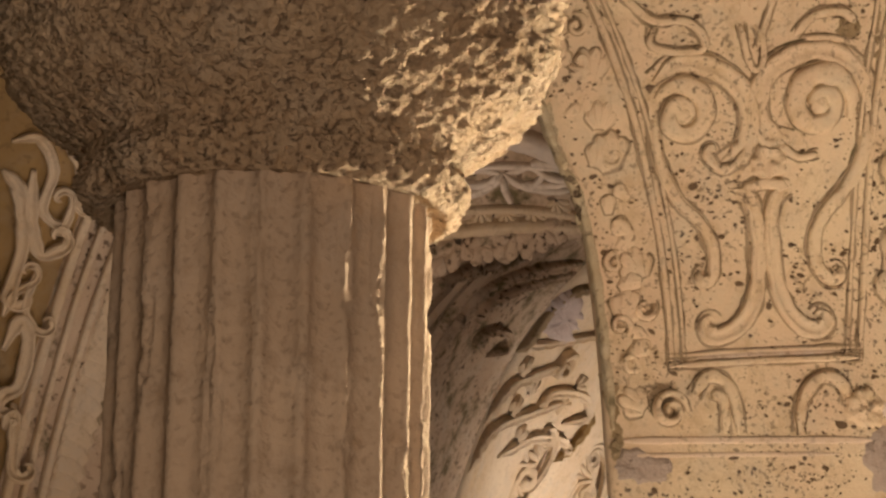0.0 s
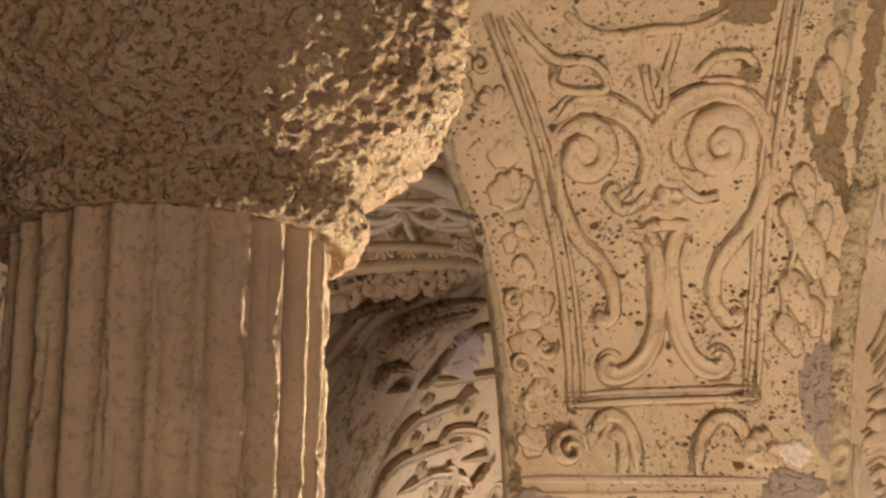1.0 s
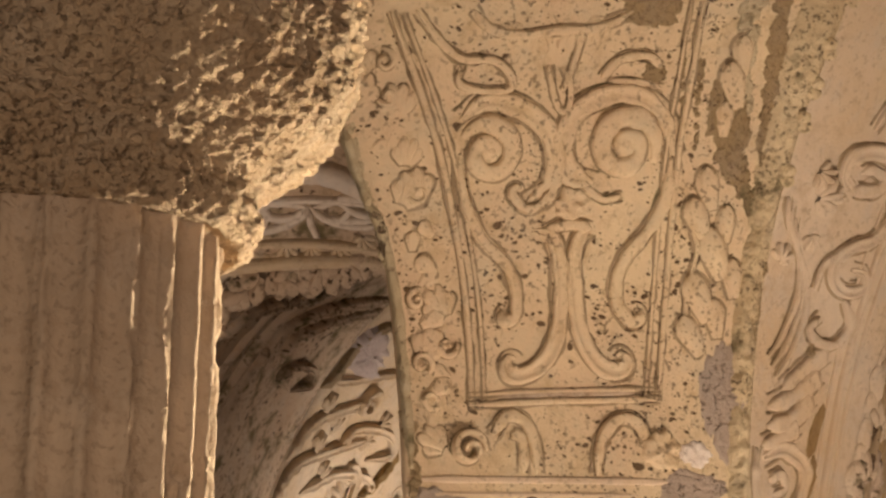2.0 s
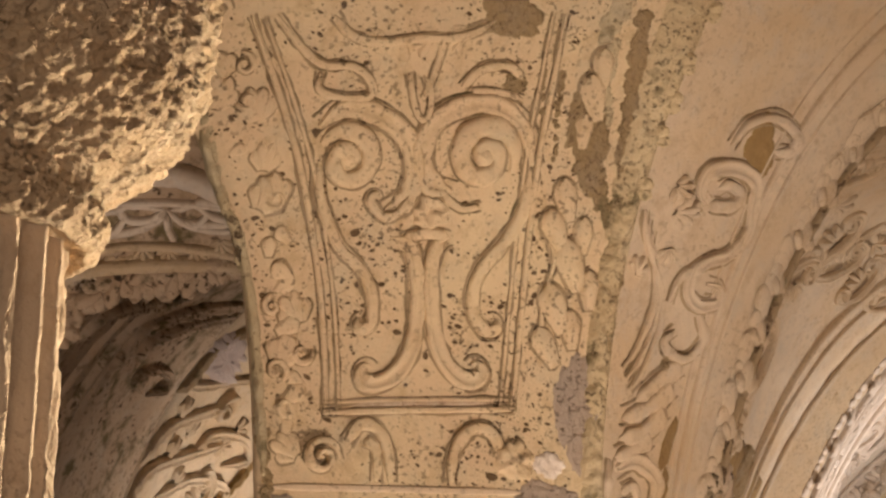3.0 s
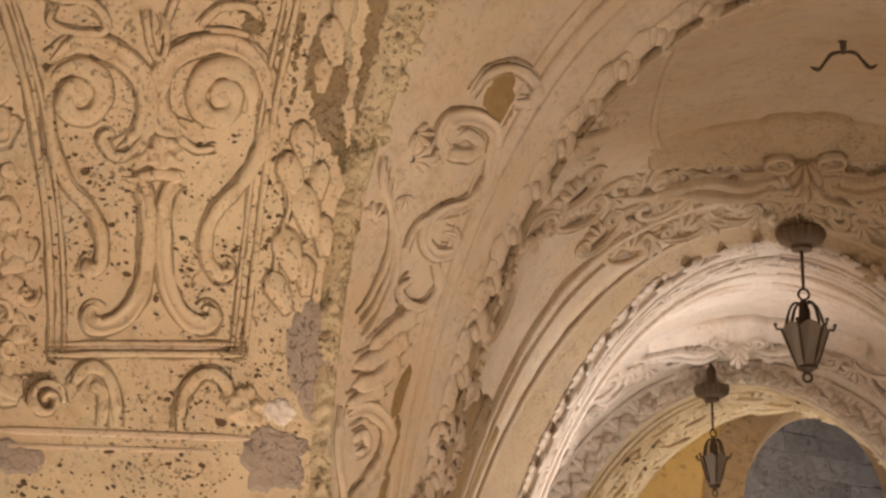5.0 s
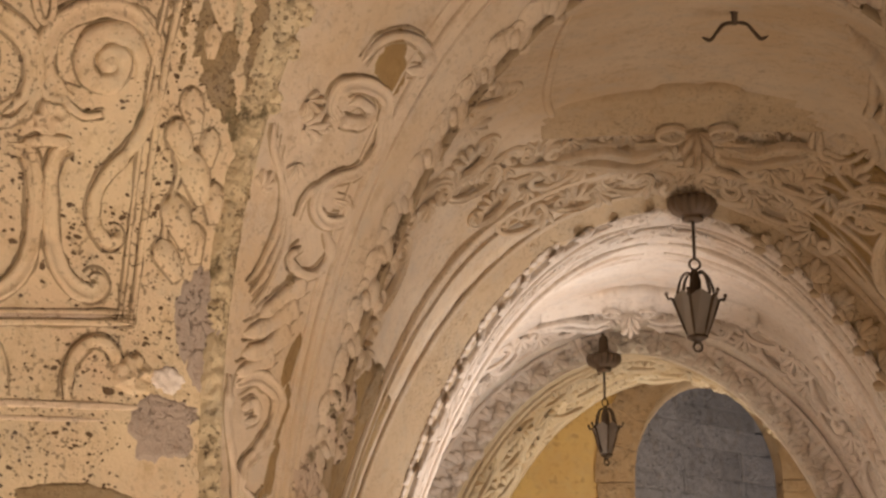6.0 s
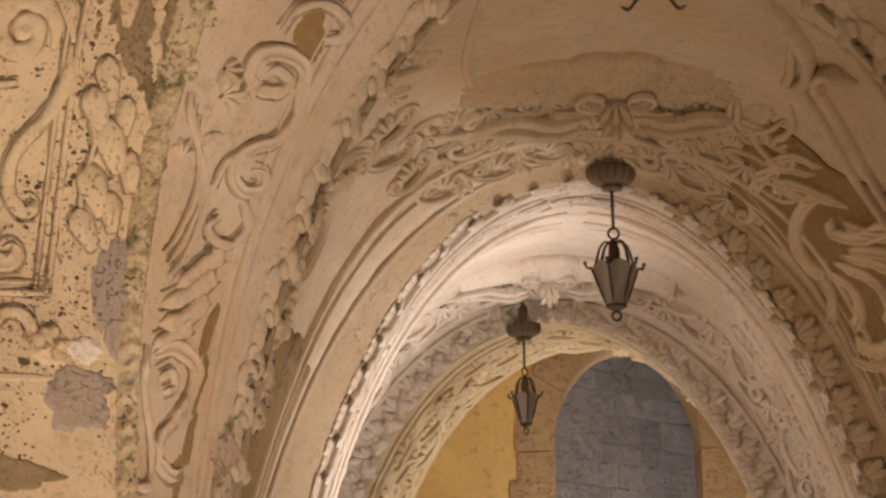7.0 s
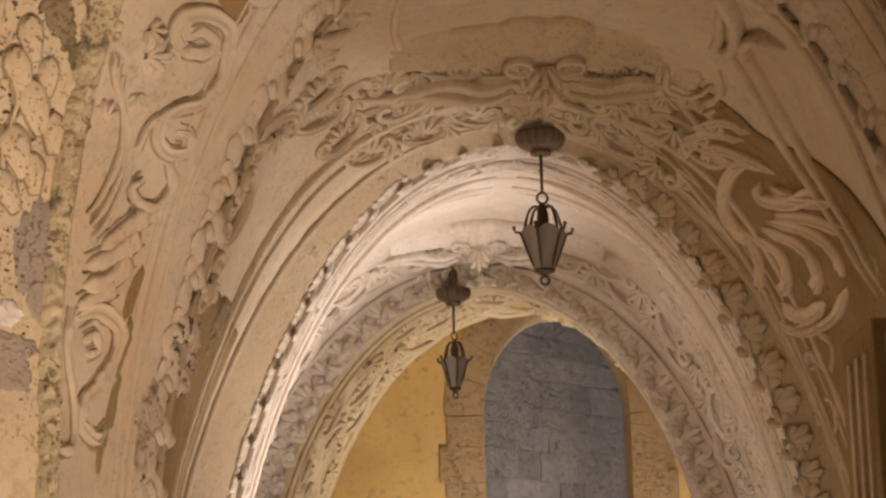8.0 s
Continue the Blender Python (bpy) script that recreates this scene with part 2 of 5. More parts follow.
VAULT_BAY_BACK = sheet("vault_bay_back", BAY_THREE, ARCH, span(0, 1, 17), M_CREAM, 0.25, "stucco vault before the end wall", relief=0.008)

# archivolts: the upright faces of the middle and back arches
RING_TWO = loft(Arch(0.52, 11.17, 4.66, 1.70, 3.45), SECOND_OUT, 0, (0.45, 0, 2.5))
RING_THREE = loft(Arch(0.46, 15.07, 4.73, 1.74, 2.88), THIRD_OUT, 0, (0.45, 0, 2.5))
ARCHIVOLT_MIDDLE = sheet("archivolt_middle", RING_TWO, ARCH, span(0, 1, 9), M_SAND, 0.05, "cream stucco face of the middle arch", relief=0.005)
ARCHIVOLT_BACK = sheet("archivolt_back", RING_THREE, ARCH, span(0, 1, 5), M_WHITE, 0.05, "white stucco face of the back arch", relief=0.005)

# upright planes on which the crown ornaments of two bays hang
FACE_ONE = Surface(lambda x, z: Vector((x, 10.05, z)), (0, 0, 2), 0.01, 0.01)
FACE_TWO = Surface(lambda x, z: Vector((x, 13.75, z)), (0, 0, 2), 0.01, 0.01)

# aisle beside the arcade
A_ARRIS = Arris(AISLE, 6.9, 5.0, 1.88, 2.6)
A_FIRST = Arch(-2.95, 7.7, 3.95, 1.55, 2.3)
A_SECOND = Arch(-3.2, 11.2, 5.05, 1.75, 2.9)
A_THIRD = Arch(-3.3, 14.6, 4.7, 1.5, 2.9)
A_SOFFIT = loft(A_ARRIS, A_FIRST)
A_BAY = loft(A_FIRST, A_SECOND, 0.2)
A_BAY_TWO = loft(A_SECOND, A_THIRD, 0.25)
AISLE_ARCH = sheet("aisle_arch", A_SOFFIT, span(-140, 52, 78), span(0, 1, 9), M_WORN, 0.12, "brown and white stucco soffit of the aisle arch", relief=0.006)
AISLE_BAY_FRONT = sheet("aisle_bay_front", A_BAY, span(-140, 52, 78), span(0, 1, 21), M_WORN, 0.12, "dim brown stucco aisle vault", relief=0.01)
AISLE_BAY_BACK = sheet("aisle_bay_back", A_BAY_TWO, span(-140, 52, 78), span(0, 1, 17), M_CREAM, 0.12, "cream stucco aisle vault", relief=0.01)

# corner pier with its pendentive
PIER = Surface(lambda x, z: Vector((x, ground_plan(x, z), z)), (0, 0, 2.5), 0.01, 0.01)


def pier_edge(z):
    """The pier's edge towards the aisle."""
    return -2.18 - 0.05 * (z - 2.9) - 0.45 * max(0.0, z - 3.4) ** 2 * (1 if z < 4.3 else (0.9 / (z - 3.4)) ** 2)


def arris_x(z):
    c = 1 - (ARRIS.top - max(z, ARRIS.top - ARRIS.b)) / ARRIS.b
    return AXIS - ARRIS.a * math.sqrt(max(0.0, 1 - c * c))


def pier_point(f, z):
    a, b = pier_edge(z), arris_x(z)
    x = a + (b - a) * f
    return Vector((x, ground_plan(x, z), z))


PIER_FACE = Surface(pier_point, (0, 0, 2.5), 0.01, 0.01)
CORNER_PIER = sheet("corner_pier", PIER_FACE, span(0, 1, 41), span(0, 5.3, 150), M_PIER, 0.05, "speckled cream stucco corner pier widening into the vault", relief=0.006)
def aisle_point(f, z):
    c = 1 - (A_ARRIS.top - max(z, A_ARRIS.top - A_ARRIS.b)) / A_ARRIS.b
    b = AISLE - A_ARRIS.a * math.sqrt(max(0.0, 1 - c * c))
    x = b - 1.1 * (1 - f)
    return Vector((x, ground_plan(x - AISLE + AXIS, z), z))


A_PIER_FACE = Surface(aisle_point, (-3, 0, 2.5), 0.01, 0.01)
AISLE_PIER = sheet("aisle_pier", A_PIER_FACE, span(0, 1, 21), span(0, 4.95, 80), M_OCHRE, 0.05, "ochre aisle pier with large cream stucco scrolls", relief=0.006)

# end wall, floor and the plain walls that close the place
def slab(name, lo, hi, material, label, bevel=0.0):
    bm = bmesh.new()
    box(bm, lo, hi, bevel)
    return tagged(link(name, bm, material, smooth=False), label, "", "", "structure")


slab("floor", (-9, -9, -0.2), (7, 26, 0), M_FLOOR, "worn stone floor")
slab("wall_right", (2.45, -9, 0), (2.75, 18.3, 6.2), M_CREAM, "plain stucco side wall")
slab("wall_left", (-7.2, -9, 0), (-6.9, 18.3, 6.2), M_CREAM, "plain stucco aisle wall")
slab("wall_back", (-6.9, -9.3, 0), (2.45, -9, 6.2), M_CREAM, "plain stucco wall across the arcade")
slab("ceiling", (-7.2, -9.3, 6.2), (2.75, 18.3, 6.45), M_CREAM, "plain stucco ceiling over the arcade")

# ---- near column ----
COLX, COLY, COLR = -1.63, 2.665, 0.256


def fluted_shaft():
    """Shaft with twenty-four shallow flutes and narrow fillets, some of them broken away."""
    bm = bmesh.new()
    flutes, per = 24, 14
    seg = flutes * per
    zs = span(0.35, 2.57, 230)
    rings = []
    for z in zs:
        ring = []
        for i in range(seg):
            a = 2 * math.pi * i / seg + radians(8.35)
            f = (i % per) / per
            d = math.sin(math.pi * (f - 0.11) / 0.78) if 0.11 < f < 0.89 else 0.0
            k = COLR - 0.017 * max(0.0, d) ** 0.55
            c, s = math.cos(a), math.sin(a)
            if f <= 0.15 or f >= 0.85:
                near = round(i / per) * 3.7
                chip = noise.noise(Vector((near, 1.3, z * 4.0))) + 0.6 * noise.noise(Vector((near, c * 20, z * 14.0))) + 0.3 * noise.noise(Vector((c * 60, s * 60, z * 45.0)))
                k -= 0.012 * max(0.0, min(1.0, (chip - 0.22) * 2.4))
            q = Vector((c * 0.25, s * 0.25, z))
            k += 0.0016 * noise.noise(q * 60) + 0.0022 * noise.noise(q * 17)
            ring.append(bm.verts.new((COLX + k * c, COLY + k * s, z)))
        rings.append(ring)
    for a, b in zip(rings, rings[1:]):
        for i in range(seg):
            bm.faces.new((a[i], a[(i + 1) % seg], b[(i + 1) % seg], b[i]))
    bm.faces.new(rings[0]), bm.faces.new(rings[-1])
    return bm


def rough_capital():
    """Unfinished bell capital, hacked stone: a ring at the neck, then a flare to a square block."""
    bm = bmesh.new()
    prof = [(0.255, 2.514), (0.284, 2.504), (0.306, 2.516), (0.317, 2.545), (0.306, 2.580), (0.304, 2.602), (0.335, 2.625), (0.385, 2.665),
            (0.420, 2.71), (0.442, 2.77), (0.448, 2.84), (0.452, 2.95), (0.46, 3.1), (0.48, 3.3), (0.50, 3.5)]
    fine = []
    for (r0, z0), (r1, z1) in zip(prof, prof[1:]):
        n = max(2, round(math.hypot(r1 - r0, z1 - z0) / 0.005))
        fine += [(r0 + (r1 - r0) * i / n, z0 + (z1 - z0) * i / n) for i in range(n)]
    fine.append(prof[-1])
    seg = 420
    rings = []
    for r, z in fine:
        ring = []
        sq = max(0.0, min(1.0, (z - 2.62) / 0.5))
        for i in range(seg):
            a = 2 * math.pi * i / seg
            c, s = abs(math.cos(a)), abs(math.sin(a))
            e = 2 + 0.7 * sq
            k = r / (c ** e + s ** e) ** (1 / e)
            q = Vector((math.cos(a) * k, math.sin(a) * k, z))
            w = max(0.0, min(1.0, (z - 2.494) / 0.03))
            hack = 0.016 * noise.noise(q * 8) + 0.008 * noise.noise(q * 22) + 0.008 * noise.noise(q * 48) + 0.009 * noise.noise(q * 110) + 0.005 * noise.noise(q * 190)
            hack -= 0.014 * max(0.0, noise.noise(q * 34 + Vector((3, 1, 7))) - 0.10) + 0.018 * max(0.0, noise.noise(q * 80 + Vector((9, 1, 7))) - 0.1)
            hack += 0.010 * noise.noise(Vector((q.x * 60 + q.z * 45, q.y * 60, q.z * 20)))
            k += hack * w * (0.75 + 0.4 * sq) * 1.15
            ring.append(bm.verts.new((COLX + k * math.cos(a), COLY + k * math.sin(a), z + 0.006 * w * noise.noise(q * 60))))
        rings.append(ring)
    for a, b in zip(rings, rings[1:]):
        for i in range(seg):
            bm.faces.new((a[i], a[(i + 1) % seg], b[(i + 1) % seg], b[i]))
    bm.faces.new(rings[0]), bm.faces.new(rings[-1])
    return bm


column = thing("column", "brown limestone fluted column with a rough unfinished capital", "column", (0, 0, 0))
part("shaft", fluted_shaft(), M_COLUMN, column)
part("capital", rough_capital(), M_ROCK, column, "rough hacked limestone capital")
bm = bmesh.new()
lathe(bm, [(0.36, 0.0), (0.36, 0.10), (0.34, 0.14), (0.36, 0.18), (0.35, 0.24), (0.29, 0.28), (0.28, 0.35)], 48, (COLX, COLY))
part("base", bm, M_COLUMN, column)
bm = bmesh.new()
box(bm, (COLX - 0.5, COLY - 0.5, 3.5), (COLX + 0.5, COLY + 0.5, 6.2), 0.02)
part("impost", bm, M_ROCK, column)

# ---- stucco relief ----
def smooth_path(pts, n):
    """A curve through a few points (Catmull-Rom)."""
    q = [np.array(p, float) for p in pts]
    q = [2 * q[0] - q[1]] + q + [2 * q[-1] - q[-2]]
    out = []
    m = len(q) - 3
    for i in range(n):
        s = i / (n - 1) * m
        k = min(int(s), m - 1)
        f = s - k
        a, b, c, d = q[k:k + 4]
        out.append(0.5 * ((2 * b) + (c - a) * f + (2 * a - 5 * b + 4 * c - d) * f ** 2 + (3 * b - a - 3 * c + d) * f ** 3))
    return out


def ribbon(bm, pts, nrms, w0, w1, h, groove=False, lump=0.16):
    """A rounded moulding along places with normals, w0 wide at its start and w1 at its end. groove: a hollow runs down its middle."""
    n = len(pts)
    mid = 0.45 if groove else 1.0
    prof = [(-1.0, -0.15), (-0.97, 0.45), (-0.70, 0.92), (-0.40, 0.5 * (0.95 + mid)), (0.0, mid), (0.40, 0.5 * (0.95 + mid)), (0.70, 0.92), (0.97, 0.45), (1.0, -0.15)]
    rows_ = []
    for i in range(n):
        t = (pts[min(i + 1, n - 1)] - pts[max(i - 1, 0)])
        if t.length < 1e-7:
            continue
        side = nrms[i].cross(t.normalized()).normalized()
        f = i / (n - 1)
        w = 0.5 * (w0 + (w1 - w0) * f)
        e = min(1.0, 0.25 + 6 * min(f, 1 - f))
        k = 1 + lump * 2 * noise.noise(pts[i] * 23)
        rows_.append([bm.verts.new(pts[i] + side * (w * x * e * k) + nrms[i] * (h * z * e * k)) for x, z in prof])
    for a, b in zip(rows_, rows_[1:]):
        for j in range(len(prof) - 1):
            bm.faces.new((a[j], a[j + 1], b[j + 1], b[j]))
    for r in (rows_[0], rows_[-1]):
        bm.faces.new(r)


def curl(pts, nrms, r, turns, way):
    """Carries a path on into a volute that turns to one side."""
    t = (pts[-1] - pts[-2]).normalized()
    n = nrms[-1]
    side = n.cross(t).normalized() * way
    c = pts[-1] + side * r
    k = max(10, int(26 * turns))
    for i in range(1, k + 1):
        a = 2 * math.pi * turns * i / k
        q = r * (1 - 0.82 * i / k)
        cc = c - side * 0.0
        pts.append(cc + (-side * math.cos(a) + t * math.sin(a)) * q)
        nrms.append(n)


def stroke(surf, pts, w0, w1, h, parent, material, name="scroll", end=None, start=None, groove=False, n=0):
    """One raised stroke on a surface, through a few (u, v); end and start: (radius, turns, side) of a volute."""
    flat = smooth_path(pts, n or 8 * len(pts))
    both = [surf.at(*q) for q in flat]
    p, m = [b[0] for b in both], [b[1] for b in both]
    if end:
        curl(p, m, *end)
    if start:
        p.reverse(), m.reverse()
        curl(p, m, *start)
        w0, w1 = w1, w0
    lump = 0.05 if name in ("moulding", "cornice", "acanthus") else 0.16
    bm = bmesh.new()
    wide, high = (1.45, 0.8) if material is M_PIER and name != "moulding" else (1.1, 1.0) if material is M_PIER else (1.15, 0.8) if surf is SOFFIT else (1.1, 1.2)
    ribbon(bm, p, m, w0 * wide, w1 * wide, h * high, groove, lump)
    if material in OUTLINED or (surf is SOFFIT and name in ("scroll", "leaf_lobe", "rib")):
        dark_edges(p, m, max(w0, w1) * wide, parent)
    return part(name, bm, material, parent)


OUTLINED = [M_PIER]


def dark_edges(p, m, w, parent):
    """Dark brown outline of a stroke: a thin film, ragged and broken, on either side of it."""
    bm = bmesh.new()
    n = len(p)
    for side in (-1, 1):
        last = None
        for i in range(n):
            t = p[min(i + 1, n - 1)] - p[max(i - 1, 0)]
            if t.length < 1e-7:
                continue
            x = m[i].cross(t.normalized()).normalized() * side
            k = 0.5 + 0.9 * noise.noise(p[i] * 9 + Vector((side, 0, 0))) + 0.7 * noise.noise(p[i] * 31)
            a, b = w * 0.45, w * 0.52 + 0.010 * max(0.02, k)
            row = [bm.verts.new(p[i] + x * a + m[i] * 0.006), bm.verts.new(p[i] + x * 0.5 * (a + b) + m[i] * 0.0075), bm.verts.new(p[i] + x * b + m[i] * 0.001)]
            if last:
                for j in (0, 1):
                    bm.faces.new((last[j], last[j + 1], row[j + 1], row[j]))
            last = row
    return part("dirt", bm, M_DARK, parent)


def frame_at(surf, u, v, lean, lift=0.0):
    """A pose on a surface: z outwards, y leaning by an angle from upright."""
    p, n = surf.at(u, v)
    up = Vector((0, 0, 1)) - n * n.z
    if up.length < 0.25:
        up = Vector((0, 1, 0)) - n * n.y
    up.normalize()
    y = Matrix.Rotation(radians(-lean), 3, n) @ up
    x = y.cross(n)
    m = Matrix((x, y, n)).transposed().to_4x4()
    return Matrix.Translation(p + n * lift) @ m


def volute(surf, u, v, r, turns, way, lean, w, h, parent, material, name="volute"):
    """A spiral on its own, wound from its rim to its eye."""
    m = frame_at(surf, u, v, lean)
    nrm = (m.to_3x3() @ Vector((0, 0, 1))).normalized()
    pts, nrms = [], []
    k = int(30 * turns)
    for i in range(k + 1):
        a = 2 * math.pi * turns * i / k * way
        q = r * (1 - 0.9 * i / k)
        pts.append(m @ Vector((q * math.cos(a), q * math.sin(a), 0)))
        nrms.append(nrm)
    bm = bmesh.new()
    ribbon(bm, pts, nrms, w, w * 0.45, h * 1.5)
    if material in OUTLINED:
        dark_edges(pts, nrms, w * 0.8, parent)
    eye = bmesh.ops.create_uvsphere(bm, u_segments=10, v_segments=6, radius=w * 0.42)["verts"]
    for q in eye:
        q.co = m @ Vector((q.co.x, q.co.y, q.co.z * 0.6 + h * 0.4))
    return part(name, bm, material, parent)


def finger(bm, base, ang, length, width, height, droop=0.25):
    """One lobe of a leaf: a domed drop shape from base in direction ang (degrees from y)."""
    a = radians(ang)
    d, s = Vector((math.sin(a), math.cos(a), 0)), Vector((math.cos(a), -math.sin(a), 0))
    nu, nv = 9, 7
    grid = []
    for i in range(nu):
        f = math.sin(0.5 * math.pi * i / (nu - 1)) ** 1.1
        w = width * 0.5 * (0.5 + 0.5 * min(1.0, f / 0.62))
        if f > 0.62:
            w *= math.sqrt(max(0.004, 1 - ((f - 0.62) / 0.38) ** 2))
        row = []
        for j in range(nv):
            g = -1 + 2 * j / (nv - 1)
            z = height * (1 - g * g) ** 0.5 * (0.35 + 0.65 * math.sin(math.pi * (0.15 + 0.75 * f))) - 0.12 * height * (abs(g) < 0.2)
            row.append(bm.verts.new(base + d * (length * f) + s * (w * g) + Vector((0, 0, z - 0.1 * height + droop * height * f))))
        grid.append(row)
    for i in range(nu - 1):
        for j in range(nv - 1):
            bm.faces.new((grid[i][j], grid[i + 1][j], grid[i + 1][j + 1], grid[i][j + 1]))


def leaf_mesh(name, fingers, length, width, height, material, spread=120, seed=1, droop=0.25):
    """An acanthus leaf as a shared mesh: fingers fanned about its root."""
    rnd = random.Random(seed)
    bm = bmesh.new()
    for i in range(fingers):
        f = -1 + 2 * i / (fingers - 1) if fingers > 1 else 0
        k = 1 - 0.38 * abs(f) + rnd.uniform(-0.06, 0.06)
        finger(bm, Vector((f * width * 0.10, 0, 0)), f * spread / 2, length * k, width / fingers * 1.9, height * k, droop)
    bmesh.ops.recalc_face_normals(bm, faces=bm.faces)
    me = bpy.data.meshes.new(name)
    bm.to_mesh(me)
    bm.free()
    me.materials.append(material)
    me.shade_smooth()
    return me


def put(mesh, m, parent, name="leaf", size=1.0):
    ob = new(name, mesh)
    ob.parent = parent
    ob.matrix_world = m @ Matrix.Diagonal((size, size, size, 1))
    return ob


def patch(surf, u, v, ru, rv, material, parent, name="mortar_patch", seed=0, h=0.006, lean=0):
    """A smear of mortar or a bare stain with a ragged rim, laid on a surface."""
    bm = bmesh.new()
    m = frame_at(surf, u, v, lean)
    nrm = m.to_3x3() @ Vector((0, 0, 1))
    seg, rings = 56, 6
    last = None
    mid = bm.verts.new(m @ Vector((0, 0, h * 1.2)))
    for k in range(1, rings + 1):
        f = k / rings
        ring = []
        for i in range(seg):
            a = 2 * math.pi * i / seg
            wob = 1 + 0.34 * noise.noise(Vector((math.cos(a) * 1.3 + seed * 7, math.sin(a) * 1.3, seed))) + 0.22 * noise.noise(Vector((math.cos(a) * 5 + seed, math.sin(a) * 5, 3.3)))
            q = Vector((ru * f * wob * math.cos(a), rv * f * wob * math.sin(a), 0))
            z = h * (1 + 0.9 * noise.noise(q * 40 + Vector((seed, 0, 0)))) if k < rings else -0.012
            ring.append(bm.verts.new(m @ (q + Vector((0, 0, z)))))
        for i in range(seg):
            j = (i + 1) % seg
            if last is None:
                bm.faces.new((mid, ring[i], ring[j]))
            else:
                bm.faces.new((last[i], ring[i], ring[j], last[j]))
        last = ring
    return part(name, bm, material, parent)


def stain(surf, pts, r0, r1, material, parent, seed, count=14):
    """A ragged run of thin smears along a path, r0 wide at its start and r1 at its end."""
    rnd_ = random.Random(seed)
    for i, (u, v) in enumerate(smooth_path(pts, count)):
        r = r0 + (r1 - r0) * i / (count - 1)
        patch(surf, u + rnd_.uniform(-0.4, 0.4) * r, v + rnd_.uniform(-0.01, 0.01), r * rnd_.uniform(0.6, 1.1), r * rnd_.uniform(0.9, 1.6), material, parent, "stain", seed + i, 0.005 + 0.0006 * (i % 5), rnd_.uniform(-20, 20))


# ---- corner pier: panel, scrolls, leaves ----
P = CORNER_PIER
LEAF_PIER = leaf_mesh("pier_leaf", 4, 0.125, 0.120, 0.017, M_PIER, 62, 3)
LEAF_ROUND = leaf_mesh("round_leaf", 1, 0.095, 0.040, 0.016, M_PIER, 0, 4)
LEAF_DROP = leaf_mesh("drop_leaf", 1, 0.150, 0.052, 0.030, M_PIER, 0, 5)
left_line = [(-2.111, 4.176), (-2.071, 3.989), (-2.038, 3.789), (-2.019, 3.558), (-2.007, 3.296), (-2.002, 3.002)]
right_line = [(-1.206, 4.352), (-1.282, 4.120), (-1.347, 3.894), (-1.401, 3.624), (-1.440, 3.363), (-1.471, 3.085)]
low_line = [(-2.011, 3.008), (-1.821, 3.041), (-1.661, 3.064), (-1.462, 3.090)]
for line in (left_line, right_line, low_line):
    stroke(PIER, line, 0.020, 0.020, 0.015, P, M_PIER, "moulding", n=60)
for off, line in ((0.036, left_line), (-0.036, right_line)):
    stroke(PIER, [(u + off, v) for u, v in line], 0.012, 0.012, 0.009, P, M_PIER, "moulding", n=60)
stroke(PIER, [(u, v + 0.034) for u, v in low_line], 0.012, 0.012, 0.008, P, M_PIER, "moulding", n=30)
stroke(PIER, [(-1.970, 3.047), (-1.757, 3.081), (-1.512, 3.114)], 0.030, 0.030, 0.006, P, M_WORN, "moulding", n=30)
# paired volutes and their long tails
stroke(PIER, [(-1.810, 3.675), (-1.745, 3.732), (-1.712, 3.822), (-1.726, 3.913), (-1.796, 3.965), (-1.889, 3.967), (-1.968, 3.898)], 0.058, 0.040, 0.026, P, M_PIER, "scroll", groove=True)
stroke(PIER, [(-1.606, 3.768), (-1.669, 3.788), (-1.687, 3.860), (-1.651, 3.956), (-1.562, 4.029), (-1.455, 4.056), (-1.376, 4.006), (-1.361, 3.892)], 0.058, 0.040, 0.026, P, M_PIER, "scroll", groove=True)
volute(PIER, -1.900, 3.817, 0.105, 1.6, -1, 200, 0.085, 0.017, P, M_PIER)
volute(PIER, -1.506, 3.897, 0.125, 1.7, 1, 20, 0.092, 0.018, P, M_PIER)
stroke(PIER, [(-1.986, 3.790), (-1.986, 3.665), (-1.948, 3.552), (-1.890, 3.483), (-1.866, 3.407), (-1.869, 3.326)], 0.024, 0.034, 0.026, P, M_PIER, "scroll", end=(0.036, 0.62, -1))
stroke(PIER, [(-1.369, 3.882), (-1.397, 3.766), (-1.460, 3.650), (-1.533, 3.558), (-1.573, 3.471), (-1.573, 3.389), (-1.546, 3.347)], 0.040, 0.030, 0.028, P, M_PIER, "scroll", end=(0.034, 0.6, 1))
stroke(PIER, [(-1.803, 3.597), (-1.753, 3.584), (-1.735, 3.499), (-1.745, 3.336), (-1.774, 3.222), (-1.820, 3.151), (-1.868, 3.120)], 0.034, 0.046, 0.030, P, M_PIER, "scroll", end=(0.046, 0.6, -1), groove=True)
stroke(PIER, [(-1.634, 3.629), (-1.672, 3.589), (-1.694, 3.506), (-1.696, 3.343), (-1.674, 3.240), (-1.634, 3.182), (-1.594, 3.167)], 0.034, 0.046, 0.030, P, M_PIER, "scroll", end=(0.044, 0.6, 1), groove=True)
stroke(PIER, [(-1.768, 3.599), (-1.702, 3.631), (-1.629, 3.629)], 0.030, 0.030, 0.026, P, M_PIER, "scroll")
stroke(PIER, [(-1.848, 3.697), (-1.819, 3.663), (-1.775, 3.681), (-1.723, 3.758)], 0.030, 0.016, 0.026, P, M_PIER, "scroll", start=(0.022, 0.6, -1))
stroke(PIER, [(-1.642, 3.758), (-1.588, 3.725), (-1.529, 3.744)], 0.022, 0.014, 0.020, P, M_PIER, "scroll")
patch(PIER, -1.677, 3.698, 0.075, 0.060, M_PIER, P, "boss", 31, 0.020)
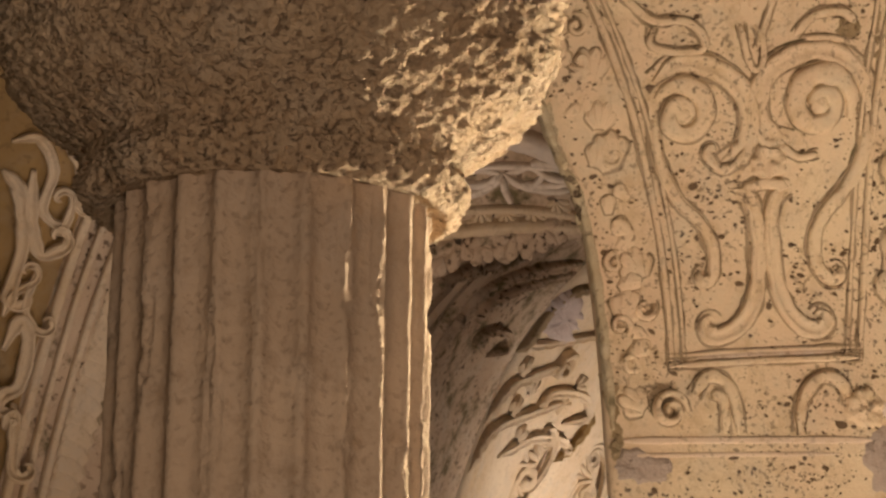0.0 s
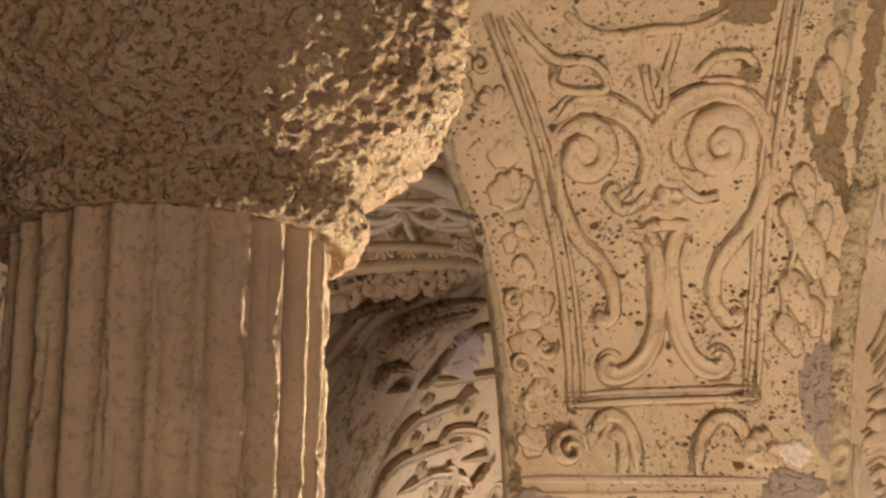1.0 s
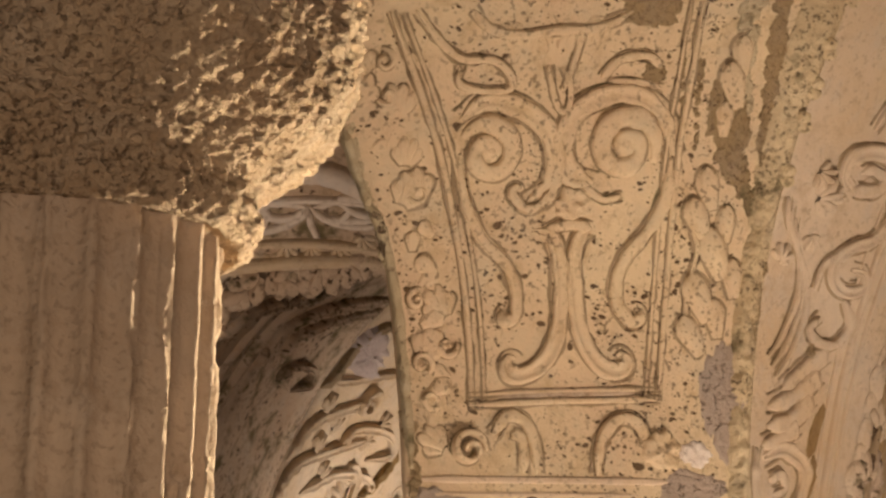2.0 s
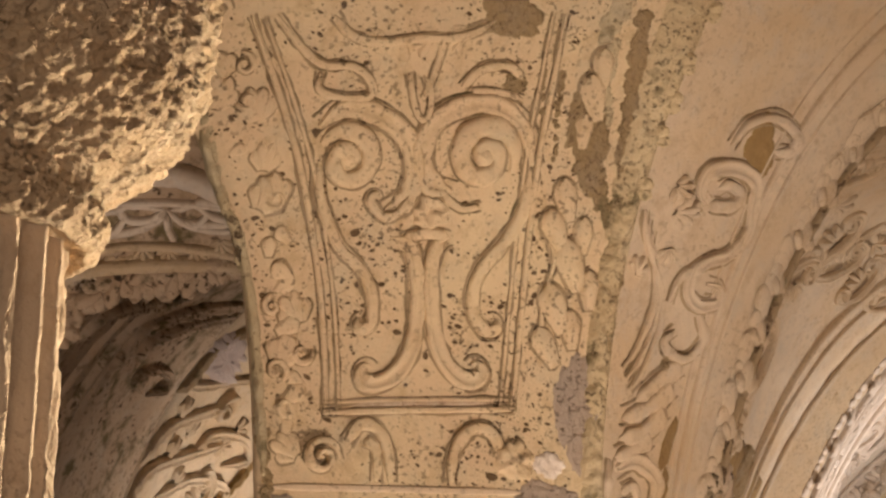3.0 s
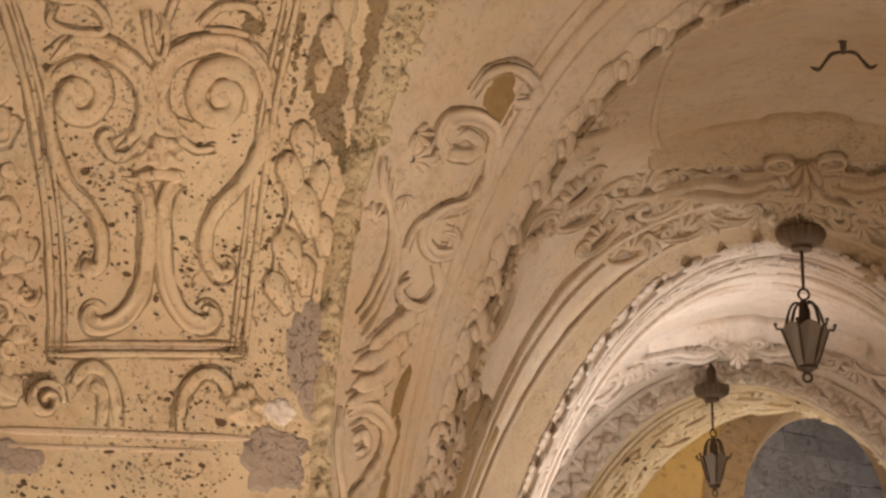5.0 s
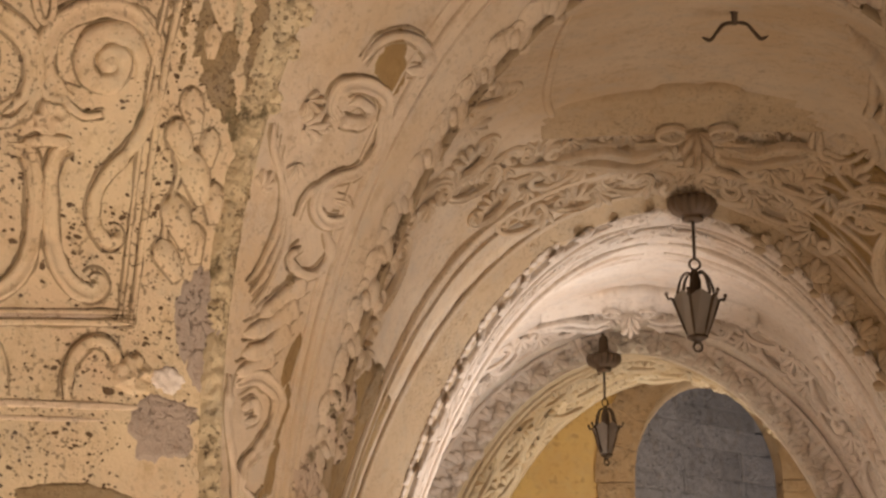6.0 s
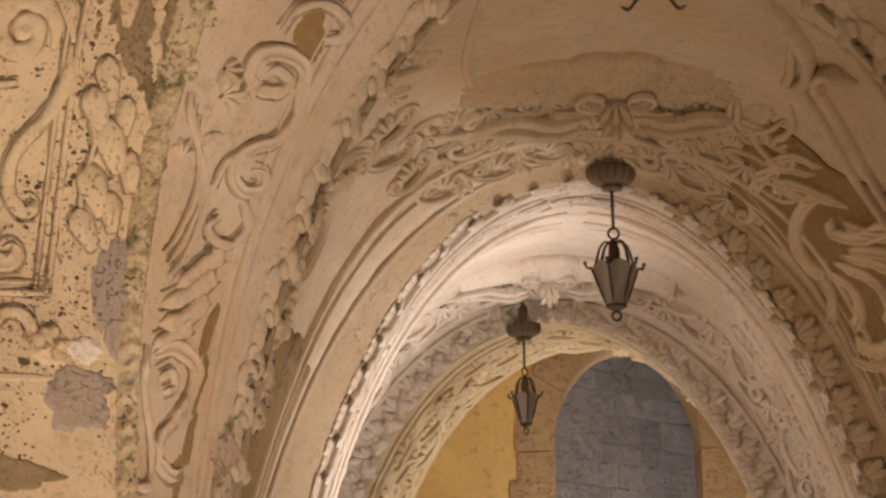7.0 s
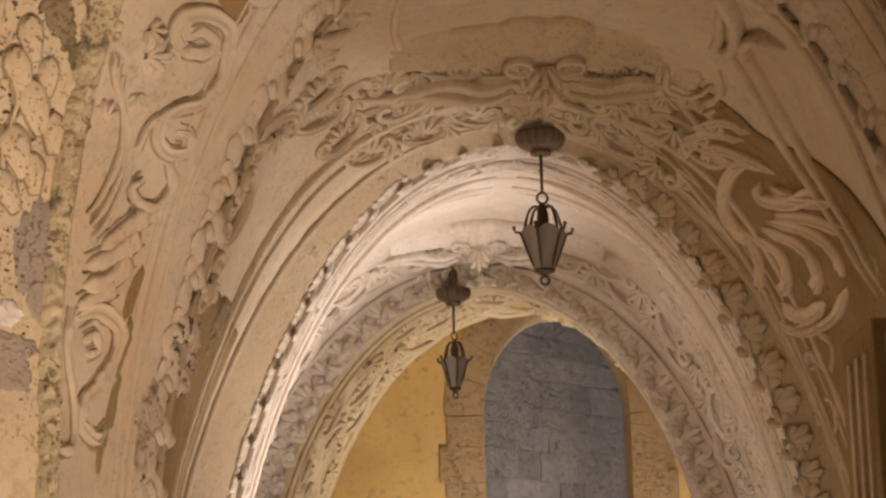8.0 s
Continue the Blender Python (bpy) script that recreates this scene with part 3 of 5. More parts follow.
stroke(PIER, [(-1.694, 4.099), (-1.693, 4.028), (-1.681, 3.975), (-1.654, 3.988), (-1.639, 4.054), (-1.652, 4.102)], 0.016, 0.016, 0.016, P, M_PIER, "scroll")
stroke(PIER, [(-1.572, 4.221), (-1.618, 4.121), (-1.661, 4.034)], 0.020, 0.012, 0.012, P, M_PIER, "scroll")
# loop, shell and broken cartouche above
stroke(PIER, [(-2.038, 4.190), (-1.990, 4.119), (-1.935, 4.079), (-1.850, 4.089), (-1.806, 4.054), (-1.822, 4.011), (-1.916, 3.996), (-1.957, 4.011), (-1.944, 4.059)], 0.020, 0.018, 0.022, P, M_PIER, "scroll")
stroke(PIER, [(-1.883, 4.221), (-1.844, 4.177), (-1.760, 4.173), (-1.654, 4.203), (-1.522, 4.234), (-1.415, 4.296)], 0.024, 0.020, 0.022, P, M_PIER, "shell_rim")
for u, v, a in ((-1.796, 4.193, -40), (-1.702, 4.197, -12), (-1.604, 4.218, 12), (-1.503, 4.253, 35)):
    put(LEAF_PIER, frame_at(PIER, u, v, a + 180), P, "leaf", 0.8)
stroke(PIER, [(-1.545, 4.088), (-1.485, 4.149), (-1.399, 4.174), (-1.362, 4.145)], 0.026, 0.020, 0.022, P, M_PIER, "cartouche")
stroke(PIER, [(-1.526, 4.083), (-1.443, 4.094), (-1.368, 4.088)], 0.016, 0.016, 0.014, P, M_PIER, "cartouche")


def pitting(count, seed):
    """Small brown pits and spatters over the pier's face, thick in some places and thin in others."""
    rnd_ = random.Random(seed)
    bm = bmesh.new()
    while count:
        f, z = rnd_.uniform(0.02, 0.93), rnd_.uniform(2.45, 4.55)
        p, n = PIER_FACE.at(f, z)
        if noise.noise(p * 2.6 + Vector((5, 0, 0))) + 0.7 * noise.noise(p * 7.0) < rnd_.uniform(-0.6, 0.7):
            continue
        count -= 1
        lift = 0.006 * (noise.noise(p * 4.03) + 0.6 * noise.noise(p * 10.79) + 0.35 * noise.noise(p * 24.7))
        y = (Vector((0, 0, 1)) - n * n.z).normalized()
        x = y.cross(n)
        r = 0.0024 * math.exp(rnd_.gauss(0.25, 0.5))
        lean, long = rnd_.uniform(-0.7, 0.7), rnd_.uniform(1.0, 2.1)
        rim = []
        for i in range(9):
            a = 2 * math.pi * i / 9
            q = r * rnd_.uniform(0.7, 1.25)
            dx, dy = q * long * math.cos(a), q * math.sin(a)
            rim.append(bm.verts.new(p + n * (lift + 0.001) + x * (dx * math.cos(lean) - dy * math.sin(lean)) + y * (dx * math.sin(lean) + dy * math.cos(lean))))
        mid = bm.verts.new(p + n * (lift + 0.0035))
        for i in range(9):
            bm.faces.new((mid, rim[i], rim[(i + 1) % 9]))
    return tagged(part("pitting", bm, M_PIT, P), "", "", "", "stuff")


pitting(2300, 5)
# small order below the panel
volute(PIER, -2.013, 2.861, 0.066, 1.6, 1, 0, 0.030, 0.026, P, M_PIER, "rosette")
stroke(PIER, [(-1.945, 2.921), (-1.907, 2.985), (-1.856, 2.973), (-1.830, 2.898), (-1.822, 2.802)], 0.034, 0.024, 0.026, P, M_PIER, "scroll")
stroke(PIER, [(-1.896, 2.931), (-1.864, 2.908), (-1.858, 2.801)], 0.030, 0.022, 0.018, P, M_PIER, "scroll")
stroke(PIER, [(-1.652, 2.815), (-1.641, 2.930), (-1.593, 3.007), (-1.538, 3.006), (-1.505, 2.947)], 0.024, 0.034, 0.026, P, M_PIER, "scroll")
patch(PIER, -1.464, 2.913, 0.080, 0.075, M_PIER, P, "plaster_boss", 4, 0.018)
stroke(PIER, [(-2.179, 2.750), (-1.896, 2.775), (-1.627, 2.797), (-1.413, 2.813)], 0.022, 0.022, 0.006, P, M_PLASTER, "moulding", n=50)
stroke(PIER, [(-2.177, 2.700), (-1.895, 2.727), (-1.529, 2.758)], 0.014, 0.014, 0.004, P, M_PLASTER, "moulding", n=50)
def rimmed_leaf(leaf, m, size):
    """A leaf on the pier over a wider, flatter dark brown copy that outlines it."""
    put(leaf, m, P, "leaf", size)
    ob = new("dirt", LEAF_RIM[leaf])
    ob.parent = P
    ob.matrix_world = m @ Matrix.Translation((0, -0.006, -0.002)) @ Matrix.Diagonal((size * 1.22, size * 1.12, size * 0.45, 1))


LEAF_RIM = {}
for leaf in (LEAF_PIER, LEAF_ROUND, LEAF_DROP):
    LEAF_RIM[leaf] = leaf.copy()
    LEAF_RIM[leaf].materials[0] = M_DARK
# leaf border towards the aisle: two staggered ranks of broad rounded leaves
rnd = random.Random(52)
for rank in (0, 1):
    z = 2.86 + 0.06 * rank
    while z < 4.55:
        inner = float(np.interp(z, [v for _, v in reversed(left_line)], [u for u, _ in reversed(left_line)])) - 0.035
        outer = pier_edge(z) + 0.03
        f = (0.28, 0.74)[rank] + rnd.uniform(-0.10, 0.10)
        lean = (-25, 20)[rank] + rnd.uniform(-35, 35)
        rimmed_leaf((LEAF_PIER, LEAF_ROUND)[rnd.random() < 0.5], frame_at(PIER, inner + (outer - inner) * f, z, lean), rnd.uniform(0.65, 1.1))
        if rnd.random() < 0.45:
            volute(PIER, inner + (outer - inner) * (1 - f), z + 0.04, rnd.uniform(0.030, 0.045), 1.2, rnd.choice((-1, 1)), rnd.uniform(0, 360), 0.024, 0.012, P, M_PIER, "curl")
        z += rnd.uniform(0.09, 0.15)
stroke(PIER, [(-2.256, 3.635), (-2.220, 3.524), (-2.197, 3.320), (-2.180, 3.001), (-2.162, 2.785)], 0.030, 0.030, 0.020, P, M_MOSS, "edge_bead", n=60)
stroke(PIER, [(-2.292, 3.831), (-2.272, 3.698), (-2.247, 3.603)], 0.034, 0.024, 0.030, P, M_MOSS, "edge_bead", n=30)
# drooping leaves beside the arris
for k, (u, v) in enumerate([(-1.118, 4.215), (-1.146, 4.114), (-1.204, 4.021), (-1.263, 3.789), (-1.292, 3.688), (-1.233, 3.689), (-1.253, 3.568), (-1.308, 3.421), (-1.222, 3.509), (-1.335, 3.305), (-1.281, 3.369)]):
    rimmed_leaf(LEAF_DROP, frame_at(PIER, u, v - 0.05, (-14, -24, -8, -20, -30, -6, -26, -28, -10, -34, -12)[k]), (0.9, 1.1, 0.8, 1.0, 1.05, 0.85, 1.25, 1.2, 0.9, 1.0, 0.9)[k])
stroke(PIER, [(-1.355, 3.282), (-1.372, 3.373), (-1.359, 3.486), (-1.321, 3.601), (-1.329, 3.672)], 0.016, 0.012, 0.016, P, M_PIER, "stem")
# brown stains: two runs on the fillet, the bare panel, the olive hollow
stain(PIER, [(-1.282, 4.230), (-1.310, 4.083), (-1.339, 3.896)], 0.012, 0.008, M_BARE, P, 200, 18)
stain(PIER, [(-1.245, 4.175), (-1.267, 4.075), (-1.293, 3.921)], 0.018, 0.009, M_BARE, P, 230, 14)
stain(PIER, [(-1.165, 4.075), (-1.175, 4.000), (-1.185, 3.900), (-1.155, 3.780)], 0.085, 0.035, M_BARE, P, 260, 12)
stain(PIER, [(-0.968, 4.383), (-1.025, 4.184), (-1.065, 3.962), (-1.113, 3.691), (-1.154, 3.464), (-1.184, 3.308)], 0.045, 0.022, M_BARE, P, 290, 30)
stain(PIER, [(-1.02, 4.45), (-1.09, 4.25), (-1.12, 4.08)], 0.05, 0.03, M_MOSS, P, 330, 10)
stain(PIER, [(-2.285, 3.86), (-2.245, 3.62), (-2.205, 3.40)], 0.020, 0.015, M_MOSS, P, 350, 14)
stain(PIER, [(-2.17, 2.95), (-2.16, 2.82), (-2.15, 2.70)], 0.022, 0.016, M_BARE, P, 370, 10)
# moss, bare stains and later mortar
patch(PIER, -1.268, 3.130, 0.100, 0.20, M_MORTAR, P, "mortar_patch", 1)
patch(PIER, -1.268, 2.966, 0.06, 0.08, M_MORTAR, P, "mortar_patch", 2)
patch(PIER, -1.366, 2.795, 0.14, 0.075, M_MORTAR, P, "mortar_patch", 3)
patch(PIER, -1.365, 4.310, 0.13, 0.085, M_BARE, P, "mortar_patch", 7)
patch(PIER, -1.385, 4.130, 0.05, 0.045, M_BARE, P, "mortar_patch", 8)
patch(PIER, -1.382, 2.738, 0.14, 0.12, M_MORTAR, P, "mortar_patch", 14)
patch(PIER, -1.604, 2.488, 0.24, 0.06, M_BARE, P, "mortar_patch", 15)
patch(PIER, -2.090, 2.670, 0.11, 0.06, M_MORTAR, P, "mortar_patch", 11)
patch(PIER, -1.362, 2.916, 0.06, 0.05, M_WHITE, P, "lime_patch", 12, 0.008)
RIDGE = Surface(lambda f, z: pier_point(f, z) + Vector((0, 0.012 * (f - 0.9), 0)), (0, 0, 2.5), 0.01, 0.01)


def lumpy_ridge(name, f0, f1, z0, z1, h, material, parent, seed):
    """A crumbling bead of stucco along the arris."""
    bm = bmesh.new()
    grid = []
    for z in span(z0, z1, 240):
        row = []
        for f in span(f0, f1, 13):
            p, n = RIDGE.at(f, z)
            g = (f - f0) / (f1 - f0) * 2 - 1
            q = p * 11 + Vector((seed, 0, 0))
            k = (1 - g * g) * (0.95 + 0.6 * noise.noise(q) + 0.5 * noise.noise(q * 2.7) + 0.6 * noise.noise(q * 6) + 0.4 * noise.noise(q * 13)) - 0.35 * g * g
            row.append(bm.verts.new(p + n * (h * k - 0.004)))
        grid.append(row)
    for a, b in zip(grid, grid[1:]):
        for j in range(12):
            bm.faces.new((a[j], a[j + 1], b[j + 1], b[j]))
    return part(name, bm, material, parent)


lumpy_ridge("arris_bead", 0.950, 1.04, 2.3, 5.0, 0.034, M_RIDGE, P, 1)

# ---- front arch: scrolled band and leaf edge ----
V = VAULT_ARCH_FRONT
m_line = [(-42.43, 0.768), (-50.22, 0.778), (-58.66, 0.747), (-67.63, 0.659), (-75.25, 0.648), (-82.29, 0.612)]
mean = sum(s for _, s in m_line) / len(m_line)
for side in (-1, 1):
    for ds, w, h in ((0.0, 0.022, 0.022), (0.07, 0.014, 0.014), (-0.06, 0.012, 0.010)):
        stroke(SOFFIT, [(side * a, mean + ds) for a in (108, 90, 75, 60, 45, 30, 15, 2)], w, w, h, V, M_CREAM, "moulding", n=120)
for side in (1, -1):
    def at(pts):
        return [(side * u, v) for u, v in pts]
    # hooked crescent, then the long S-scroll with its spiral head
    stroke(SOFFIT, at([(-49.11, 0.441), (-45.84, 0.475), (-42.14, 0.583), (-40.3, 0.697), (-41.54, 0.717), (-43.54, 0.654)]), 0.020, 0.050, 0.026, V, M_CREAM, "scroll", n=60)
    stroke(SOFFIT, at([(-54.49, 0.445), (-54.88, 0.383), (-52.91, 0.39), (-49.49, 0.503), (-47.39, 0.624), (-48.51, 0.663), (-50.23, 0.70), (-53.68, 0.65), (-56.57, 0.558), (-59.33, 0.487), (-60.9, 0.492), (-59.87, 0.582), (-57.4, 0.672), (-56.47, 0.66), (-57.85, 0.589)]), 0.055, 0.040, 0.034, V, M_CREAM, "scroll", groove=True, n=150)
    stroke(SOFFIT, at([(-54.0, 0.460), (-53.4, 0.489), (-51.16, 0.572), (-49.8, 0.582), (-50.81, 0.513), (-52.43, 0.468)]), 0.050, 0.030, 0.024, V, M_CREAM, "scroll", n=50)
    # bundle of ribs beside the arris
    for d, w in ((0.0, 0.022), (0.035, 0.020), (0.072, 0.024)):
        stroke(SOFFIT, [(u, v + d) for u, v in at([(-63.2, 0.12), (-64.58, 0.15), (-64.75, 0.253), (-66.84, 0.298), (-71.27, 0.247), (-74.74, 0.179)])], w, w, 0.022, V, M_CREAM, "rib", n=60)
    stroke(SOFFIT, at([(-60.2, 0.598), (-60.97, 0.655), (-63.99, 0.591), (-66.34, 0.479), (-66.59, 0.421), (-64.47, 0.474)]), 0.040, 0.026, 0.034, V, M_CREAM, "scroll", n=60)
    stroke(SOFFIT, at([(-58.5, 0.50), (-61.5, 0.42), (-64.0, 0.40)]), 0.030, 0.020, 0.022, V, M_CREAM, "scroll")
    # long drooping leaf
    for pts, w in (([(-64.88, 0.579), (-69.19, 0.444), (-74.42, 0.30)], 0.07), ([(-67.07, 0.553), (-71.7, 0.423), (-77.82, 0.215)], 0.08), ([(-69.56, 0.524), (-73.84, 0.416), (-79.4, 0.214)], 0.08), ([(-73.15, 0.464), (-77.84, 0.313), (-81.61, 0.186)], 0.07)):
        stroke(SOFFIT, at(pts), w, w * 0.6, 0.028, V, M_CREAM, "leaf_lobe", n=36)
    # lower S-scroll
    stroke(SOFFIT, at([(-82.25, 0.196), (-77.9, 0.346), (-75.19, 0.516), (-77.09, 0.527), (-81.82, 0.415), (-85.86, 0.301), (-87.95, 0.285), (-85.59, 0.428), (-82.37, 0.535)]), 0.060, 0.036, 0.036, V, M_CREAM, "scroll", groove=True, n=110)
    stroke(SOFFIT, at([(-82.36, 0.261), (-79.77, 0.349), (-79.98, 0.385), (-82.57, 0.296)]), 0.040, 0.026, 0.026, V, M_CREAM, "scroll", n=40)
    stroke(SOFFIT, at([(-82.8, 0.14), (-86.55, 0.13), (-88.7, 0.22), (-93.0, 0.20), (-99.0, 0.05)]), 0.036, 0.030, 0.026, V, M_CREAM, "scroll", n=50)
    # ochre grounds
    patch(SOFFIT, side * -45.2, 0.585, 0.085, 0.14, M_OCHRE, V, "ochre_ground", 21, 0.006, lean=side * -25)
    for k, (u, v) in enumerate([(-71.0, 0.590), (-75.0, 0.590), (-80.2, 0.560), (-84.0, 0.500)]):
        patch(SOFFIT, side * u, v, 0.030, 0.12, M_OCHRE, V, "ochre_ground", 22 + k, 0.006, lean=side * 12)
    patch(SOFFIT, side * -67.3, 0.47, 0.030, 0.035, M_BARE, V, "moss_patch", 27, 0.014)
    patch(SOFFIT, side * -66.0, 1.02, 0.10, 0.15, M_WORN, V, "worn_patch", 25, 0.024)
    patch(SOFFIT, side * -75.5, 0.860, 0.08, 0.20, M_WORN, V, "worn_patch", 26, 0.018)
LEAF_BAND = leaf_mesh("band_leaf", 5, 0.15, 0.14, 0.06, M_CREAM, 130, 8)
for side in (1, -1):
    for u, v, a, k in ((-59.3, 0.28, 70, 0.75), (-58.3, 0.33, 40, 0.6), (-57.9, 0.25, 110, 0.6), (-67.96, 0.14, 20, 0.5), (-62.0, 0.30, 160, 0.45)):
        put(LEAF_BAND, frame_at(SOFFIT, side * u, v, side * a), V, "leaf", k)

# ---- leaf chains along the arch edges ----
def chain(arch, surf, s, pitch, lobe, tip, parent, inward, deg_end, groove, seed, fan=None, grow=1.0, deg_start=3.0, plain_side=False):
    """Overlapping leaves along an arch's edge: lobes on the band and a curled tip over the edge groove."""
    rnd = random.Random(seed)
    for side in (-1, 1):
        deg, k = deg_start, 0
        while deg < deg_end:
            a, b = arch.on(side * deg), arch.on(side * (deg + 0.5))
            step = (b - a).length / 0.5
            p, n = surf.at(side * deg, s)
            along = (a - b).normalized()
            cross_ = (surf.point(side * deg, s + 0.05) - surf.point(side * deg, s)) * inward
            z = n
            y = (cross_ - z * cross_.dot(z)).normalized()
            x = y.cross(z)
            size = rnd.uniform(0.88, 1.1)
            if fan and not (plain_side and side < 0):
                q, nn = surf.at(side * (deg + 0.5 * pitch / step), s)
                m = Matrix.Translation(q) @ Matrix((x, y, z)).transposed().to_4x4() @ pose(0, 0, 0, 0, 0, rnd.uniform(-10, 10))
                put(fan, m, parent, "leaf", size)
            for j, lean in enumerate(() if fan and not (plain_side and side < 0) else (-8, 6, -4, 9)):
                q, nn = surf.at(side * (deg + j * pitch / 4 / step), s)
                m = Matrix.Translation(q) @ Matrix((x, y, z)).transposed().to_4x4() @ pose(0, 0, 0, 0, 0, lean + rnd.uniform(-12, 12))
                put(lobe, m, parent, "leaf", size * (0.8, 1.0, 1.0, 0.85)[j] * rnd.uniform(0.9, 1.1))
            zt = along
            m = Matrix.Translation(p + n * 0.012 * grow - y * 0.02 / grow)
            xt = zt.cross(n).normalized()
            m = m @ Matrix((xt, along, n)).transposed().to_4x4() @ pose(0, 0, 0, -35 + rnd.uniform(-12, 12), 0, rnd.uniform(-14, 14))
            if tip and not (plain_side and side < 0):
                put(tip, m, parent, "leaf_tip", size * grow)
            deg += pitch / step * rnd.uniform(0.94, 1.06)
            k += 1
    for side in (-1, 1) if groove else ():
        stroke(surf, [(side * a, groove) for a in (deg_end, 0.75 * deg_end, 0.5 * deg_end, 0.25 * deg_end, 1)], 0.016, 0.016, 0.020, parent, M_BARE, "edge_bead", n=120)


KNOB = leaf_mesh("arris_knob", 2, 0.075, 0.055, 0.034, M_RIDGE, 50, 10, droop=0.9)
for side in (1, -1):
    for u, v, a in ((-43.5, 0.05, 60), (-47.4, 0.06, 75), (-52.5, 0.05, 70), (-55.8, 0.05, 85), (-58.9, 0.05, 60), (-63.5, 0.04, 80), (-38.0, 0.05, 60)):
        put(KNOB, frame_at(SOFFIT, side * u, v, side * a, 0.01), V, "leaf", 1.0)
LOBE_A = leaf_mesh("edge_lobe", 1, 0.105, 0.056, 0.013, M_CREAM, 0, 11)
TIP_A = leaf_mesh("edge_tip", 3, 0.075, 0.070, 0.024, M_CREAM, 80, 12, droop=0.8)
chain(FIRST, SOFFIT, 0.975, 0.19, LOBE_A, TIP_A, V, -1, 102, None, 31, None, 1.6)
for side in (-1, 1):
    # Raised dark bead stands for the edge groove; the groove's shade is its colour.
    stroke(SOFFIT, [(side * a, 0.998) for a in (102, 80, 60, 40, 20, 1)], 0.026, 0.026, 0.034, V, M_DARK, "edge_bead", n=140)
    stroke(BAY, [(side * a, 0.035) for a in (102, 80, 60, 40, 20, 1)], 0.05, 0.05, 0.022, V, M_CREAM, "moulding", n=140)
FAN_B = leaf_mesh("middle_fan", 4, 0.135, 0.15, 0.045, M_CREAM, 78, 14)
FAN_C = leaf_mesh("back_fan", 4, 0.165, 0.15, 0.045, M_WHITE, 78, 18)
LOBE_B = leaf_mesh("middle_lobe", 1, 0.055, 0.040, 0.014, M_WHITE, 0, 14)
TIP_B = leaf_mesh("middle_tip", 3, 0.085, 0.090, 0.030, M_CREAM, 90, 15, droop=1.2)
chain(SECOND, RING_TWO, 0.06, 0.20, LOBE_B, TIP_B, ARCHIVOLT_MIDDLE, 1, 88, None, 33, FAN_B, 1.2, 20.0, True)
LOBE_C = leaf_mesh("white_lobe", 1, 0.11, 0.055, 0.03, M_WHITE, 0, 16)
TIP_C = leaf_mesh("white_tip", 3, 0.085, 0.100, 0.034, M_WHITE, 90, 17, droop=1.2)
LEAF_FLECK = leaf_mesh("leaf_fragment", 2, 0.055, 0.050, 0.018, M_SAND, 50, 21)
LOBE_D = leaf_mesh("edge_tooth", 1, 0.045, 0.036, 0.016, M_WHITE, 0, 20)
chain(SECOND, SECOND_SOFFIT, 0.14, 0.20, LOBE_D, None, VAULT_ARCH_MIDDLE, 1, 88, None, 34)
chain(SECOND, SECOND_SOFFIT, 0.02, 0.20, LOBE_D, TIP_C, VAULT_ARCH_MIDDLE, 1, 88, None, 37, None, 1.1)
for side in (-1, 1):
    stroke(SECOND_SOFFIT, [(side * a, 0.08) for a in (92, 75, 60, 45, 30, 16, 2)], 0.055, 0.055, 0.028, VAULT_ARCH_MIDDLE, M_WHITE, "moulding", n=110)
chain(THIRD, RING_THREE, 0.06, 0.20, LOBE_C, TIP_C, ARCHIVOLT_BACK, 1, 84, None, 35, FAN_C, 1.3)
chain(THIRD, THIRD_SOFFIT, 0.03, 0.20, LOBE_C, TIP_C, VAULT_ARCH_BACK, 1, 84, None, 36, FAN_C, 1.3)

# scalloped leaf tips that hang into the opening of the back arch
SCALLOP = leaf_mesh("scallop", 3, 0.085, 0.095, 0.030, M_WHITE, 80, 23, droop=0.5)
rnd = random.Random(38)
for side in (-1, 1):
    deg = 6.0
    while deg < 84:
        p, q = THIRD.on(side * deg), THIRD.on(side * (deg + 1.0))
        along = (q - p).normalized()
        face_out = Vector((0, -1, 0))
        inward = along.cross(face_out).normalized()
        if inward.dot(Vector((THIRD.cx, p.y, 2.0)) - p) < 0:
            inward = -inward
        turn = Matrix((inward.cross(face_out), inward, face_out)).transposed().to_4x4()
        put(SCALLOP, Matrix.Translation(p + Vector((0, -0.075, 0)) - inward * 0.02) @ turn @ pose(0, 0, 0, 0, 0, -24 * side + rnd.uniform(-12, 12)), ARCHIVOLT_BACK, "leaf", rnd.uniform(1.15, 1.45))
        deg += 0.19 / (q - p).length * rnd.uniform(0.92, 1.08)

